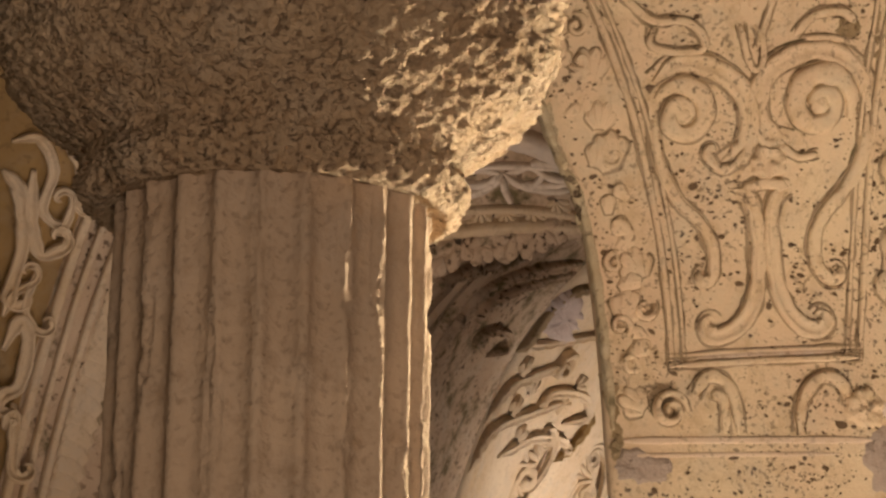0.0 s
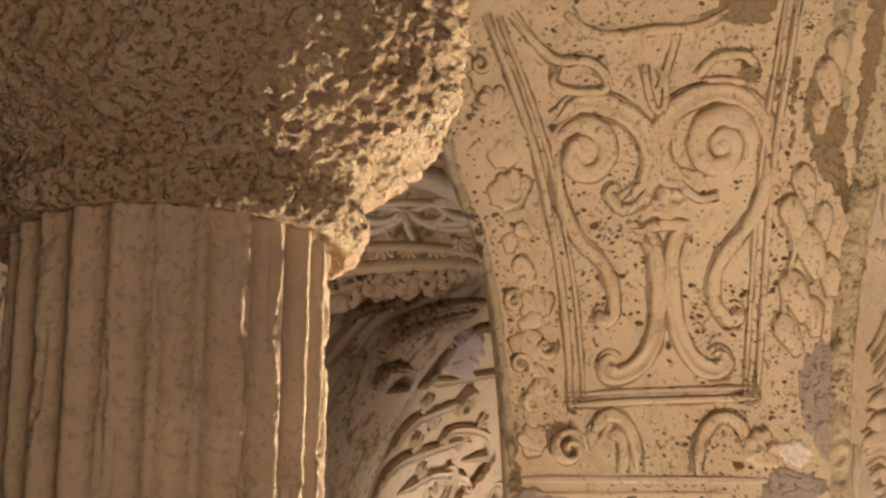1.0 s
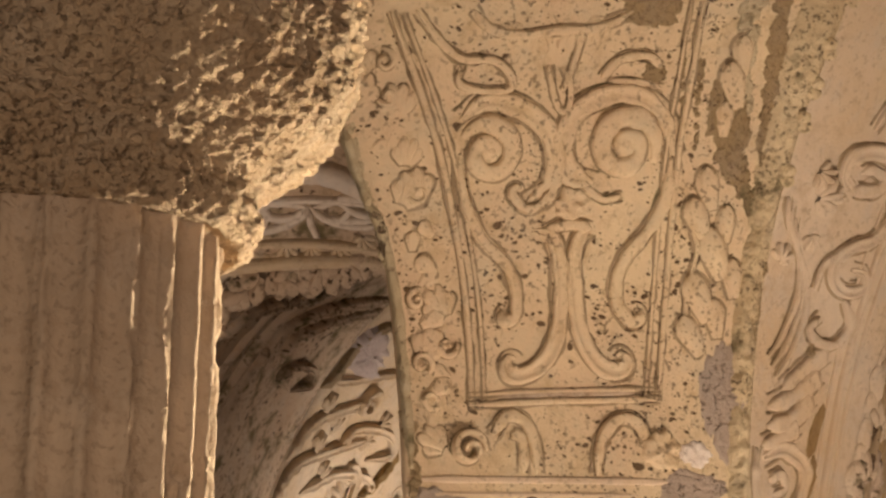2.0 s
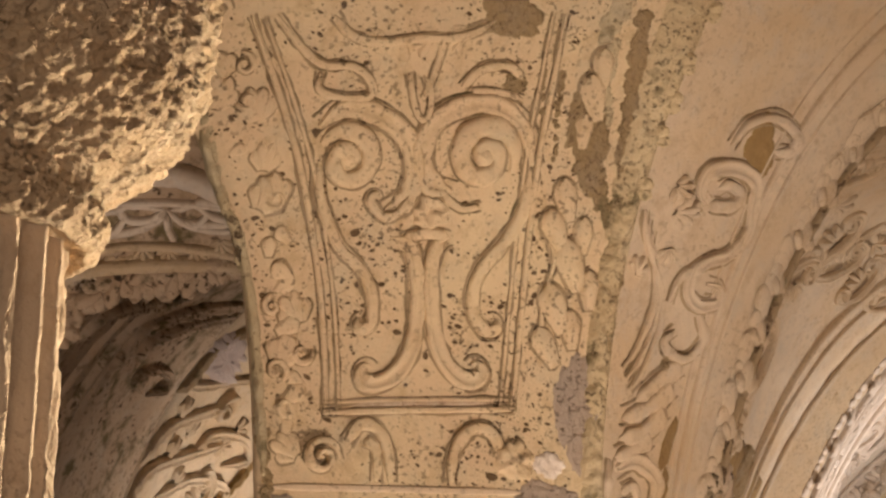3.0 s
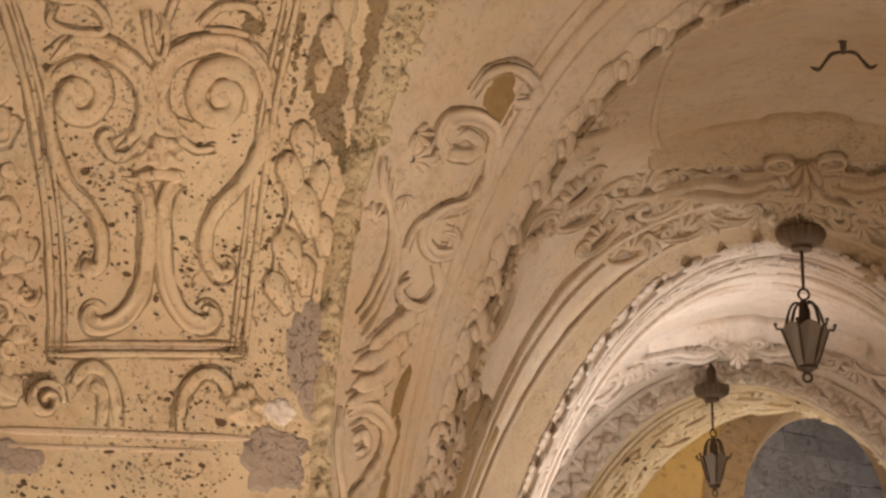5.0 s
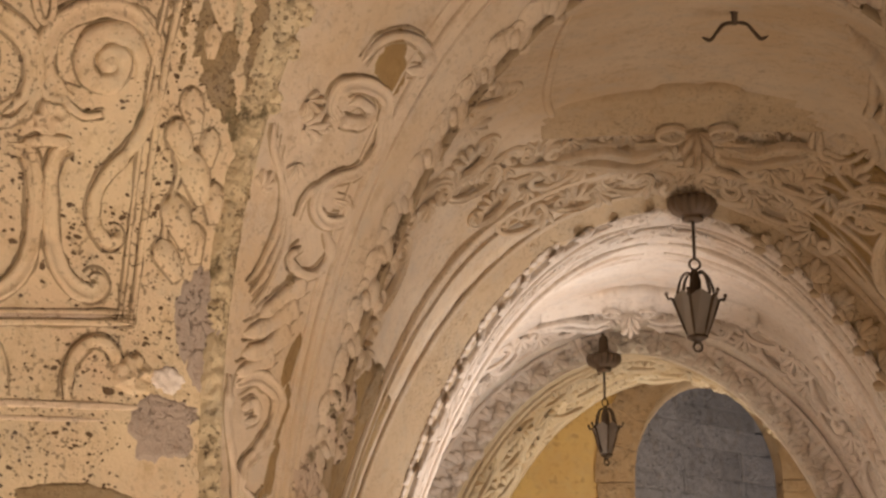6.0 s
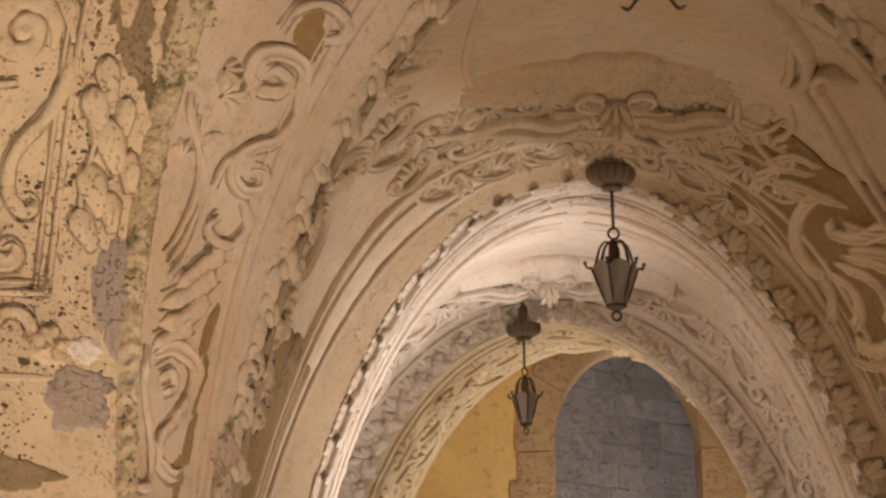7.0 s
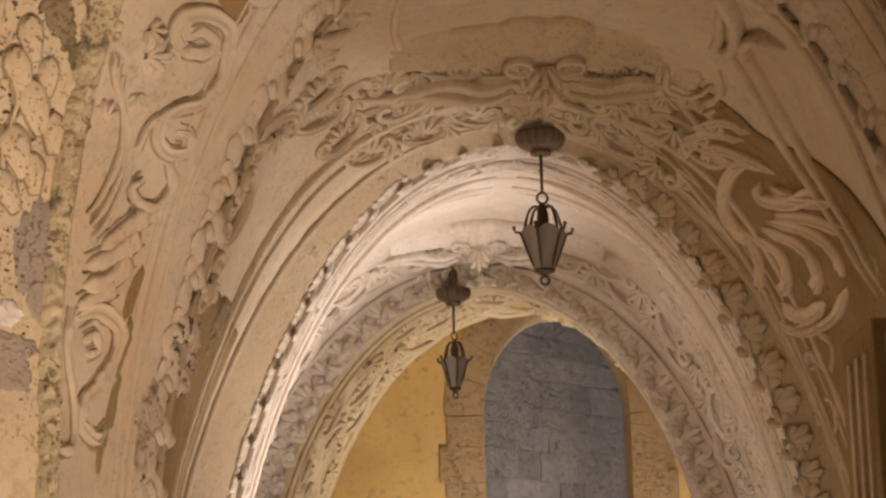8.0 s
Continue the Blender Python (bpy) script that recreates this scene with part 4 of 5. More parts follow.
# ---- long mouldings on the vaults ----
for side in (-1, 1):
    sweep = [side * a for a in (104, 90, 75, 60, 45, 32, 24)]
    for s, w, h in ((0.10, 0.03, 0.02), (0.17, 0.02, 0.02), (0.24, 0.04, 0.03), (0.30, 0.06, 0.035), (0.36, 0.03, 0.02), (0.42, 0.05, 0.03), (0.5, 0.02, 0.016)):
        if side > 0 and s not in (0.10, 0.30):
            continue
        stroke(BAY, [(a, s) for a in sweep], w, w * 0.8, h * 0.6, VAULT_BAY_FRONT, M_CREAM, "moulding", n=90)
    sweep = [side * a for a in (92, 75, 60, 45, 30, 16, 2)]
    for s, w, h in ((0.90, 0.045, 0.024), (0.935, 0.02, 0.016)):
        stroke(BAY, [(a, s) for a in sweep], w, w, h, VAULT_BAY_FRONT, M_CREAM, "moulding", n=100)
    stroke(RING_TWO, [(a, 0.95) for a in sweep], 0.04, 0.04, 0.014, ARCHIVOLT_MIDDLE, M_CREAM, "moulding", n=100)
    stroke(RING_THREE, [(a, 0.95) for a in sweep], 0.04, 0.04, 0.03, ARCHIVOLT_BACK, M_WHITE, "moulding", n=100)
    for s, w, h in ((0.35, 0.03, 0.02), (0.55, 0.05, 0.03), (0.75, 0.03, 0.02), (0.95, 0.05, 0.03)):
        stroke(SECOND_SOFFIT, [(a, s) for a in sweep], w, w, h, VAULT_ARCH_MIDDLE, M_WHITE, "moulding", n=100)
    for s, w, h in ((0.12, 0.05, 0.03), (0.2, 0.03, 0.02), (0.84, 0.06, 0.03), (0.9, 0.03, 0.02)):
        stroke(BAY_TWO, [(a, s) for a in sweep], w, w, h, VAULT_BAY_MIDDLE, M_WHITE, "moulding", n=100)
    for s, w, h in ((0.5, 0.05, 0.03), (0.9, 0.04, 0.03)):
        stroke(THIRD_SOFFIT, [(a, s) for a in sweep], w, w, h, VAULT_ARCH_BACK, M_WHITE, "moulding", n=80)
    for s, w, h in ((0.15, 0.04, 0.02), (0.25, 0.03, 0.02), (0.85, 0.05, 0.03)):
        stroke(BAY_THREE, [(a, s) for a in sweep], w, w, h, VAULT_BAY_BACK, M_CREAM, "moulding", n=80)


def crest(face, y, path, eyes, parent, material, k=1.0):
    """The hanging cornice that ends a plain vault field, with two volutes and a drop in its middle."""
    bm = bmesh.new()
    prof = [(0.10, 0.03), (0.02, -0.03), (-0.02, -0.035), (-0.03, -0.012), (-0.09, -0.010), (-0.095, 0.012), (-0.17, 0.014), (-0.175, 0.036), (-0.26, 0.040), (-0.285, 0.08), (-0.285, 0.16), (0.10, 0.16)]
    mid = 0.5 * (eyes[0][0] + eyes[1][0])
    rows_ = []
    for a, z in smooth_path(path, 70):
        lobe = max(0.0, 1 - (abs(abs(a - mid) - 0.10 * k) / (0.12 * k)) ** 2) ** 0.5 if abs(a - mid) < 0.22 * k else 0.0
        rows_.append([bm.verts.new((a, y + dy * k * (1 + 0.22 * lobe) - 0.02 * k * lobe, z + dz * k - 0.008 * k * lobe + 0.004 * noise.noise(Vector((a * 6, dy * 9, 2))))) for dy, dz in prof])
    for a, b in zip(rows_, rows_[1:]):
        for j in range(len(prof)):
            bm.faces.new((a[j], a[(j + 1) % len(prof)], b[(j + 1) % len(prof)], b[j]))
    bm.faces.new(rows_[0]), bm.faces.new(rows_[-1])
    part("cornice", bm, M_SAND if material is M_CREAM else material, parent)
    under = Surface(lambda x, d: Vector((x, y - d, path[2][1] - 0.055 * k + 0.10 * d)), (mid, y, 1.0), 0.01, 0.01)
    for way, (u, v) in zip((-1, 1), eyes):
        volute(under, u, 0.06 * k, 0.112 * k, 1.6, way, 90 - 90 * way, 0.028 * k, 0.016 * k, parent, material)
        for d, reach, h_ in ((-0.14, 0.60, 0.04), (-0.28, 0.85, 0.04)):
            stroke(under, [(u + way * 0.02 * k, d * k), (u + way * 0.2 * k, (d - 0.07) * k), (u + way * 0.6 * reach * k, (d + 0.01) * k), (u + way * reach * k, (d - 0.09) * k)], 0.045 * k, 0.026 * k, h_ * k, parent, material, "scroll", end=(0.055 * k, 0.9, -way), groove=True)
    u, v = 0.5 * (eyes[0][0] + eyes[1][0]), eyes[0][1]
    leaf = LEAF_BAND if material is M_CREAM else LEAF_WHITE
    for dz, size in ((-0.06, 1.0), (-0.14, 0.9)):
        put(leaf, frame_at(face, u, v + dz * k, 180, 0.02), parent, "leaf", size * k)


LEAF_WHITE = leaf_mesh("white_leaf", 5, 0.15, 0.14, 0.04, M_WHITE, 130, 9)
crest(FACE_ONE, 10.05, [(-0.124, 4.780), (0.247, 4.790), (0.646, 4.792), (1.074, 4.788), (1.45, 4.775)], [(0.538, 4.804), (0.769, 4.799)], VAULT_BAY_FRONT, M_CREAM)
stroke(BAY, [(27.89, 0.597), (29.46, 0.536), (28.61, 0.449), (25.55, 0.348), (21.43, 0.235)], 0.07, 0.06, 0.06, VAULT_BAY_FRONT, M_CREAM, "cornice")
stroke(BAY, [(31.90, 0.551), (30.52, 0.513), (31.94, 0.446), (34.76, 0.415)], 0.05, 0.05, 0.06, VAULT_BAY_FRONT, M_CREAM, "scroll")
stroke(BAY, [(-17.34, 0.692), (-18.4, 0.600), (-17.8, 0.45), (-17.16, 0.20)], 0.04, 0.04, 0.015, VAULT_BAY_FRONT, M_CREAM, "cornice")
crest(FACE_TWO, 13.75, [(-0.19, 4.63), (0.08, 4.675), (0.42, 4.69), (0.84, 4.665), (1.26, 4.56)], [(0.30, 4.69), (0.52, 4.69)], VAULT_BAY_MIDDLE, M_WHITE, 0.8)


def scrollwork(surf, lo, hi, s0, s1, count, parent, material, leaf, seed, size=0.13, face=0.0, rows_n=2):
    """Rinceaux in rows along the vault: C-scrolls that turn up and down by turns, volutes at both ends, leaves between. face: how far they tip towards the viewer's end of the vault."""
    rnd = random.Random(seed)
    each = max(1, count // rows_n)
    for row in range(rows_n):
        for i in range(each):
            f = (i + 0.5 + 0.5 * (row % 2)) / each
            deg = lo + (hi - lo) * f + rnd.uniform(-0.6, 0.6)
            s = s0 + (s1 - s0) * (row + 0.5) / rows_n + rnd.uniform(-0.012, 0.012)
            p, n = surf.at(deg, s)
            n = (n * (1 - face) + Vector((0, -1, 0)) * face).normalized()
            q = surf.point(deg + 1.5, s)
            x = q - p
            x = (x - n * x.dot(n)).normalized()
            y = n.cross(x)
            turn = (0 if i % 2 else 180) + rnd.uniform(-28, 28)
            m = Matrix.Translation(p + n * 0.01) @ Matrix((x, y, n)).transposed().to_4x4() @ pose(0, 0, 0, 0, 0, turn)
            r = size * rnd.uniform(0.85, 1.15)
            pts = [m @ Vector((r * 1.35 * math.cos(a), r * 0.75 * math.sin(a), 0)) for a in (radians(-20 + 220 * j / 15) for j in range(16))]
            nr = [n.copy() for _ in pts]
            curl(pts, nr, r * 0.42, rnd.uniform(0.9, 1.3), 1)
            pts.reverse(), nr.reverse()
            curl(pts, nr, r * 0.32, rnd.uniform(0.7, 1.1), -1)
            bm = bmesh.new()
            ribbon(bm, pts, nr, r * 0.30, r * 0.40, r * 0.24, groove=rnd.random() < 0.6)
            part("scroll", bm, material, parent)
            put(leaf, m @ pose(0, 0, 0, 0, 0, 180 + rnd.uniform(-30, 30)) , parent, "leaf", rnd.uniform(0.75, 1.1) * size / 0.13)
            if i % 2:
                put(leaf, m @ pose(r * 1.5, 0, 0, 0, 0, rnd.uniform(-60, 60)), parent, "leaf", rnd.uniform(0.55, 0.9) * size / 0.13)


scrollwork(BAY, -32, 30, 0.72, 0.90, 26, VAULT_BAY_FRONT, M_CREAM, LEAF_BAND, 41, 0.11, 0.15, 2)
scrollwork(BAY, -26, 26, 0.90, 0.99, 12, VAULT_BAY_FRONT, M_CREAM, LEAF_BAND, 42, 0.12, 0.3, 1)
scrollwork(BAY, -62, -26, 0.22, 0.80, 15, VAULT_BAY_FRONT, M_CREAM, LEAF_BAND, 43, 0.13, 0.1, 3)
scrollwork(BAY_TWO, -78, 80, 0.66, 0.84, 44, VAULT_BAY_MIDDLE, M_WHITE, LEAF_WHITE, 44, 0.12, 0.4, 2)
scrollwork(BAY_TWO, -85, -40, 0.1, 0.6, 20, VAULT_BAY_MIDDLE, M_WHITE, LEAF_WHITE, 45, 0.13, 0.1, 2)
scrollwork(BAY_TWO, 36, 85, 0.15, 0.62, 20, VAULT_BAY_MIDDLE, M_WHITE, LEAF_WHITE, 46, 0.16, 0.1, 2)
scrollwork(SECOND_SOFFIT, -80, 80, 0.25, 0.85, 44, VAULT_ARCH_MIDDLE, M_WHITE, LEAF_WHITE, 47, 0.07, 0.0, 1)
scrollwork(BAY_THREE, -75, 40, 0.2, 0.8, 30, VAULT_BAY_BACK, M_CREAM, LEAF_BAND, 48, 0.15, 0.2, 3)

# worn fragments of leaves and lost plaster on the front bay's haunch
rnd = random.Random(91)
for k in range(34):
    put(LEAF_BAND, frame_at(BAY, rnd.uniform(-64, -26), rnd.uniform(0.10, 0.66), rnd.uniform(0, 360), -0.012), VAULT_BAY_FRONT, "leaf", rnd.uniform(0.45, 0.95))
for k in range(12):
    patch(BAY, rnd.uniform(-66, -30), rnd.uniform(0.06, 0.85), rnd.uniform(0.05, 0.13), rnd.uniform(0.06, 0.18), (M_SAND, M_WORN)[k % 2], VAULT_BAY_FRONT, "worn_patch", 400 + k, 0.010, rnd.uniform(-40, 40))
for k in range(26):
    put(LEAF_FLECK, frame_at(RING_TWO, rnd.uniform(-72, -18), rnd.uniform(0.25, 0.85), rnd.uniform(0, 360), -0.006), ARCHIVOLT_MIDDLE, "leaf", rnd.uniform(0.6, 1.2))

# ---- ochre spandrel with a large acanthus ----
def ochre(deg, s):
    """The painted ground between the mouldings, a skin on the vault."""
    low_ = 0.30 + 0.42 * max(0.0, min(1.0, (58 - abs(deg)) / 22)) if deg > 0 else 0.62
    p, n = BAY.at(deg, low_ + (0.97 - low_) * s)
    return p + n * 0.012


OCHRE = Surface(ochre, BAY.inside, BAY.eu, BAY.ev)
skin = sheet("ochre_ground", OCHRE, span(24, 118, 44), span(0, 1, 26), M_OCHRE, 0.01, "ochre painted ground of the spandrel", relief=0.006)
skin = sheet("ochre_ground_opposite", OCHRE, span(-118, -50, 34), span(0, 1, 14), M_OCHRE, 0.01, "ochre painted ground behind the leaves", relief=0.006)
patch(BAY, -52.20, 0.858, 0.12, 0.16, M_BARE, VAULT_BAY_FRONT, "moss_patch", 62, 0.02)
patch(BAY, 54.29, 0.514, 0.09, 0.10, M_MOSS, VAULT_BAY_FRONT, "moss_patch", 63, 0.012)
patch(BAY_TWO, 57.36, 1.037, 0.12, 0.2, M_BARE, VAULT_BAY_MIDDLE, "moss_patch", 64, 0.03)
F = VAULT_BAY_FRONT
for pts, w0, w1, end in (
        ([(39.16, 0.748), (35.6, 0.790), (34.2, 0.868), (35.45, 0.925), (38.35, 0.934), (41.57, 0.905)], 0.06, 0.10, None),
        ([(37.88, 0.802), (39.09, 0.819), (42.26, 0.751), (44.64, 0.632)], 0.05, 0.10, None),
        ([(38.58, 0.921), (41.76, 0.927), (43.58, 0.957), (43.87, 0.989)], 0.05, 0.07, None),
        ([(39.99, 0.907), (44.17, 0.862), (46.45, 0.883), (46.60, 0.931)], 0.05, 0.08, None),
        ([(40.29, 0.883), (46.12, 0.779), (49.16, 0.774), (49.65, 0.824)], 0.06, 0.08, None),
        ([(40.59, 0.858), (46.88, 0.708), (50.06, 0.665), (51.46, 0.687)], 0.06, 0.08, None),
        ([(41.19, 0.824), (46.11, 0.683), (49.23, 0.593)], 0.06, 0.07, None),
        ([(39.3, 0.785), (43.5, 0.705), (46.5, 0.605)], 0.06, 0.06, None),
        ([(27.26, 0.915), (27.99, 0.859), (30.63, 0.834), (34.04, 0.823), (36.96, 0.767)], 0.08, 0.04, None),
        ([(30.65, 0.878), (30.77, 0.832), (34.3, 0.794), (37.79, 0.761)], 0.07, 0.04, None),
        ([(26.88, 0.861), (29.97, 0.801), (34.34, 0.756)], 0.06, 0.03, None),
        ([(27.4, 0.827), (30.83, 0.756), (34.66, 0.729)], 0.05, 0.03, None),
        ([(47.7, 0.995), (51.59, 0.910), (53.22, 0.774), (52.55, 0.678)], 0.04, 0.06, None),
        ([(47.33, 0.951), (50.55, 0.883), (51.41, 0.799)], 0.10, 0.08, None),
        ([(49.78, 0.983), (51.63, 0.876), (54.09, 0.834)], 0.03, 0.03, None)):
    stroke(BAY, pts, w0, w1, 0.045, F, M_PALE, "acanthus", groove=True, n=60)
for (u, v), way in zip([(54.35, 0.929), (59.06, 1.01), (63.06, 1.06)], (1, -1, 1)):
    volute(BAY, u, v, 0.085, 1.2, way, 60, 0.032, 0.030, F, M_CREAM)
    stroke(BAY, [(u - 1.6, v - 0.06), (u + 0.5, v - 0.09), (u + 2.4, v - 0.04)], 0.030, 0.016, 0.024, F, M_CREAM, "scroll")
for d, w in ((0.0, 0.030), (0.022, 0.016)):
    stroke(BAY, [(u, v - d) for u, v in [(22.45, 0.920), (32.59, 0.955), (41.47, 0.968), (50.26, 0.985), (58.0, 0.99), (70.0, 0.99), (90.0, 0.99)]], w, w, 0.026, F, M_CREAM, "moulding", n=110)
stroke(BAY, [(22.45, 0.920), (25.95, 0.843)], 0.026, 0.026, 0.026, F, M_CREAM, "moulding", n=16)
# shield at the corner of the plain field and the moulding that rises from it
stroke(BAY, [(21.0, 0.692), (21.3, 0.753), (23.76, 0.784), (27.5, 0.758), (29.47, 0.702), (28.28, 0.648)], 0.040, 0.040, 0.030, F, M_CREAM, "cartouche", n=60)
stroke(BAY, [(21.93, 0.704), (22.99, 0.757), (26.46, 0.743), (28.28, 0.693)], 0.035, 0.03, 0.030, F, M_CREAM, "cartouche", n=40)
patch(BAY, 25.0, 0.715, 0.12, 0.07, M_CREAM, F, "boss", 66, 0.02)
stroke(BAY, [(26.21, 0.36), (26.6, 0.47), (27.2, 0.56), (26.8, 0.61)], 0.05, 0.05, 0.03, F, M_CREAM, "cornice", n=40)
for d in (0.0, 0.05):
    stroke(BAY, [(u + 20 * d, v - d) for u, v in [(27.59, 0.562), (31.92, 0.625), (37.98, 0.667), (43.93, 0.650), (50.0, 0.60), (56.0, 0.56)]], 0.07, 0.05, 0.035, F, M_CREAM, "moulding", n=60)

# ---- end wall with its arched window, and the masonry beyond ----
def arch_plate(name, outer, cx, half, spring, rise, y0, y1, material, parent=None, label=""):
    """A wall of outline outer = (x0, x1, z0, z1) with an arched opening through it."""
    x0, x1, z0, z1 = outer
    bm = bmesh.new()
    inner = [(cx - half, z0)] + [(cx - half * math.cos(radians(a)), spring + rise * math.sin(radians(a))) for a in span(0, 180, 31)] + [(cx + half, z0)]
    rim = []
    for x, z in inner:
        if z <= spring + 1e-6:
            rim.append((x0 if x < cx else x1, z))
        else:
            dx, dz = x - cx, z - spring
            k = min((x1 - cx if dx > 0 else cx - x0) / max(abs(dx), 1e-6), (z1 - spring) / max(dz, 1e-6))
            rim.append((cx + dx * k, spring + dz * k))
    v = [[bm.verts.new((x, y, z)) for x, z in pts] for pts in (inner, rim) for y in (y0, y1)]
    a, b, c, d = v
    for i in range(len(inner) - 1):
        bm.faces.new((a[i], a[i + 1], c[i + 1], c[i]))
        bm.faces.new((b[i], b[i + 1], d[i + 1], d[i]))
        bm.faces.new((a[i], a[i + 1], b[i + 1], b[i]))
        bm.faces.new((c[i], c[i + 1], d[i + 1], d[i]))
    for g in ((a[0], b[0], d[0], c[0]), (a[-1], b[-1], d[-1], c[-1])):
        bm.faces.new(g)
    ob = link(name, bm, material, parent, smooth=False)
    return tagged(ob, label, "", "", "structure") if parent is None else ob


END = arch_plate("wall_end", (-2.2, 3.2, 0, 6.2), 1.18, 0.92, 4.10, 1.20, 18.0, 18.55, M_YELLOW, None, "yellow ochre plaster end wall with an arched opening")
rnd = random.Random(77)
for side in (-1, 1):
    z = 0.0
    while z < 4.08:
        hgt = rnd.uniform(0.30, 0.46)
        wid = rnd.uniform(0.30, 0.42)
        bm = bmesh.new()
        x = 1.18 + side * 0.635
        box(bm, (min(x, x + side * wid), 17.984, z), (max(x, x + side * wid), 18.60, min(z + hgt - 0.004, 4.095)), 0.003)
        part("jamb_stone", bm, M_TUFF, END, smooth=False)
        z += hgt
for i in range(11):
    a0, a1 = 180 * i / 11 + 0.15, 180 * (i + 1) / 11 - 0.15
    bm = bmesh.new()
    k = rnd.uniform(0.26, 0.36)
    ring = []
    for y in (17.984, 18.60):
        for r, t_ in ((0, a0), (0, (a0 + a1) / 2), (0, a1), (k, a1), (k, (a0 + a1) / 2), (k, a0)):
            ring.append(bm.verts.new((1.18 - (0.635 + r) * math.cos(radians(t_)), y, 4.10 + (0.93 + r) * math.sin(radians(t_)))))
    bm.faces.new(ring[:6]), bm.faces.new(ring[6:])
    for j in range(6):
        bm.faces.new((ring[j], ring[(j + 1) % 6], ring[6 + (j + 1) % 6], ring[6 + j]))
    part("arch_stone", bm, M_TUFF, END, smooth=False)
patch(Surface(lambda x, z: Vector((x, 17.998, z)), (0, 0, 2), 0.01, 0.01), 2.05, 3.7, 0.14, 0.5, M_TUFF, END, "bare_stone", 61, 0.004)

# masonry seen through the window, set askew
wall_far = slab("wall_beyond", (-1.5, 0.0, 0), (5.5, 0.4, 6.2), M_ASHLAR, "grey ashlar masonry beyond the window")
SKEW = pose(-0.5, 18.95, 0, 0, 0, 48)
wall_far.matrix_world = SKEW
rnd = random.Random(5)
z = 2.9
while z < 5.6:
    hgt = rnd.uniform(0.19, 0.30)
    x = -0.8 + rnd.uniform(0, 0.4)
    while x < 3.6:
        wid = rnd.uniform(0.32, 0.85)
        bm = bmesh.new()
        box(bm, (x + 0.003, -0.008 - rnd.uniform(0, 0.012), z + 0.003), (x + wid - 0.003, 0.05, z + hgt - 0.003), 0.004)
        st = part("stone", bm, M_ASHLAR, wall_far, smooth=False)
        x += wid
    z += hgt

# ---- pilaster on the side wall ----
pilaster = tagged(new("pilaster"), "brown stucco pilaster with upright fillets beside the spandrel", "pilaster")
bm = bmesh.new()
box(bm, (1.83, 8.30, 0.0), (2.20, 8.95, 3.12), 0.012)
part("pier_body", bm, M_OCHRE, pilaster, smooth=False)
for y in (8.42, 8.58, 8.74):
    bm = bmesh.new()
    box(bm, (1.812, y - 0.02, 0.3), (1.84, y + 0.02, 3.0), 0.008)
    part("fillet", bm, M_CREAM, pilaster, smooth=False)
for x in (1.90, 1.98):
    bm = bmesh.new()
    box(bm, (x - 0.018, 8.275, 0.3), (x + 0.018, 8.31, 3.06), 0.008)
    part("fillet", bm, M_CREAM, pilaster, smooth=False)
for k in range(26):
    bm = bmesh.new()
    box(bm, (2.02, 8.275, 1.9 + k * 0.042), (2.07, 8.31, 1.925 + k * 0.042), 0.006)
    part("bead", bm, M_CREAM, pilaster, smooth=False)


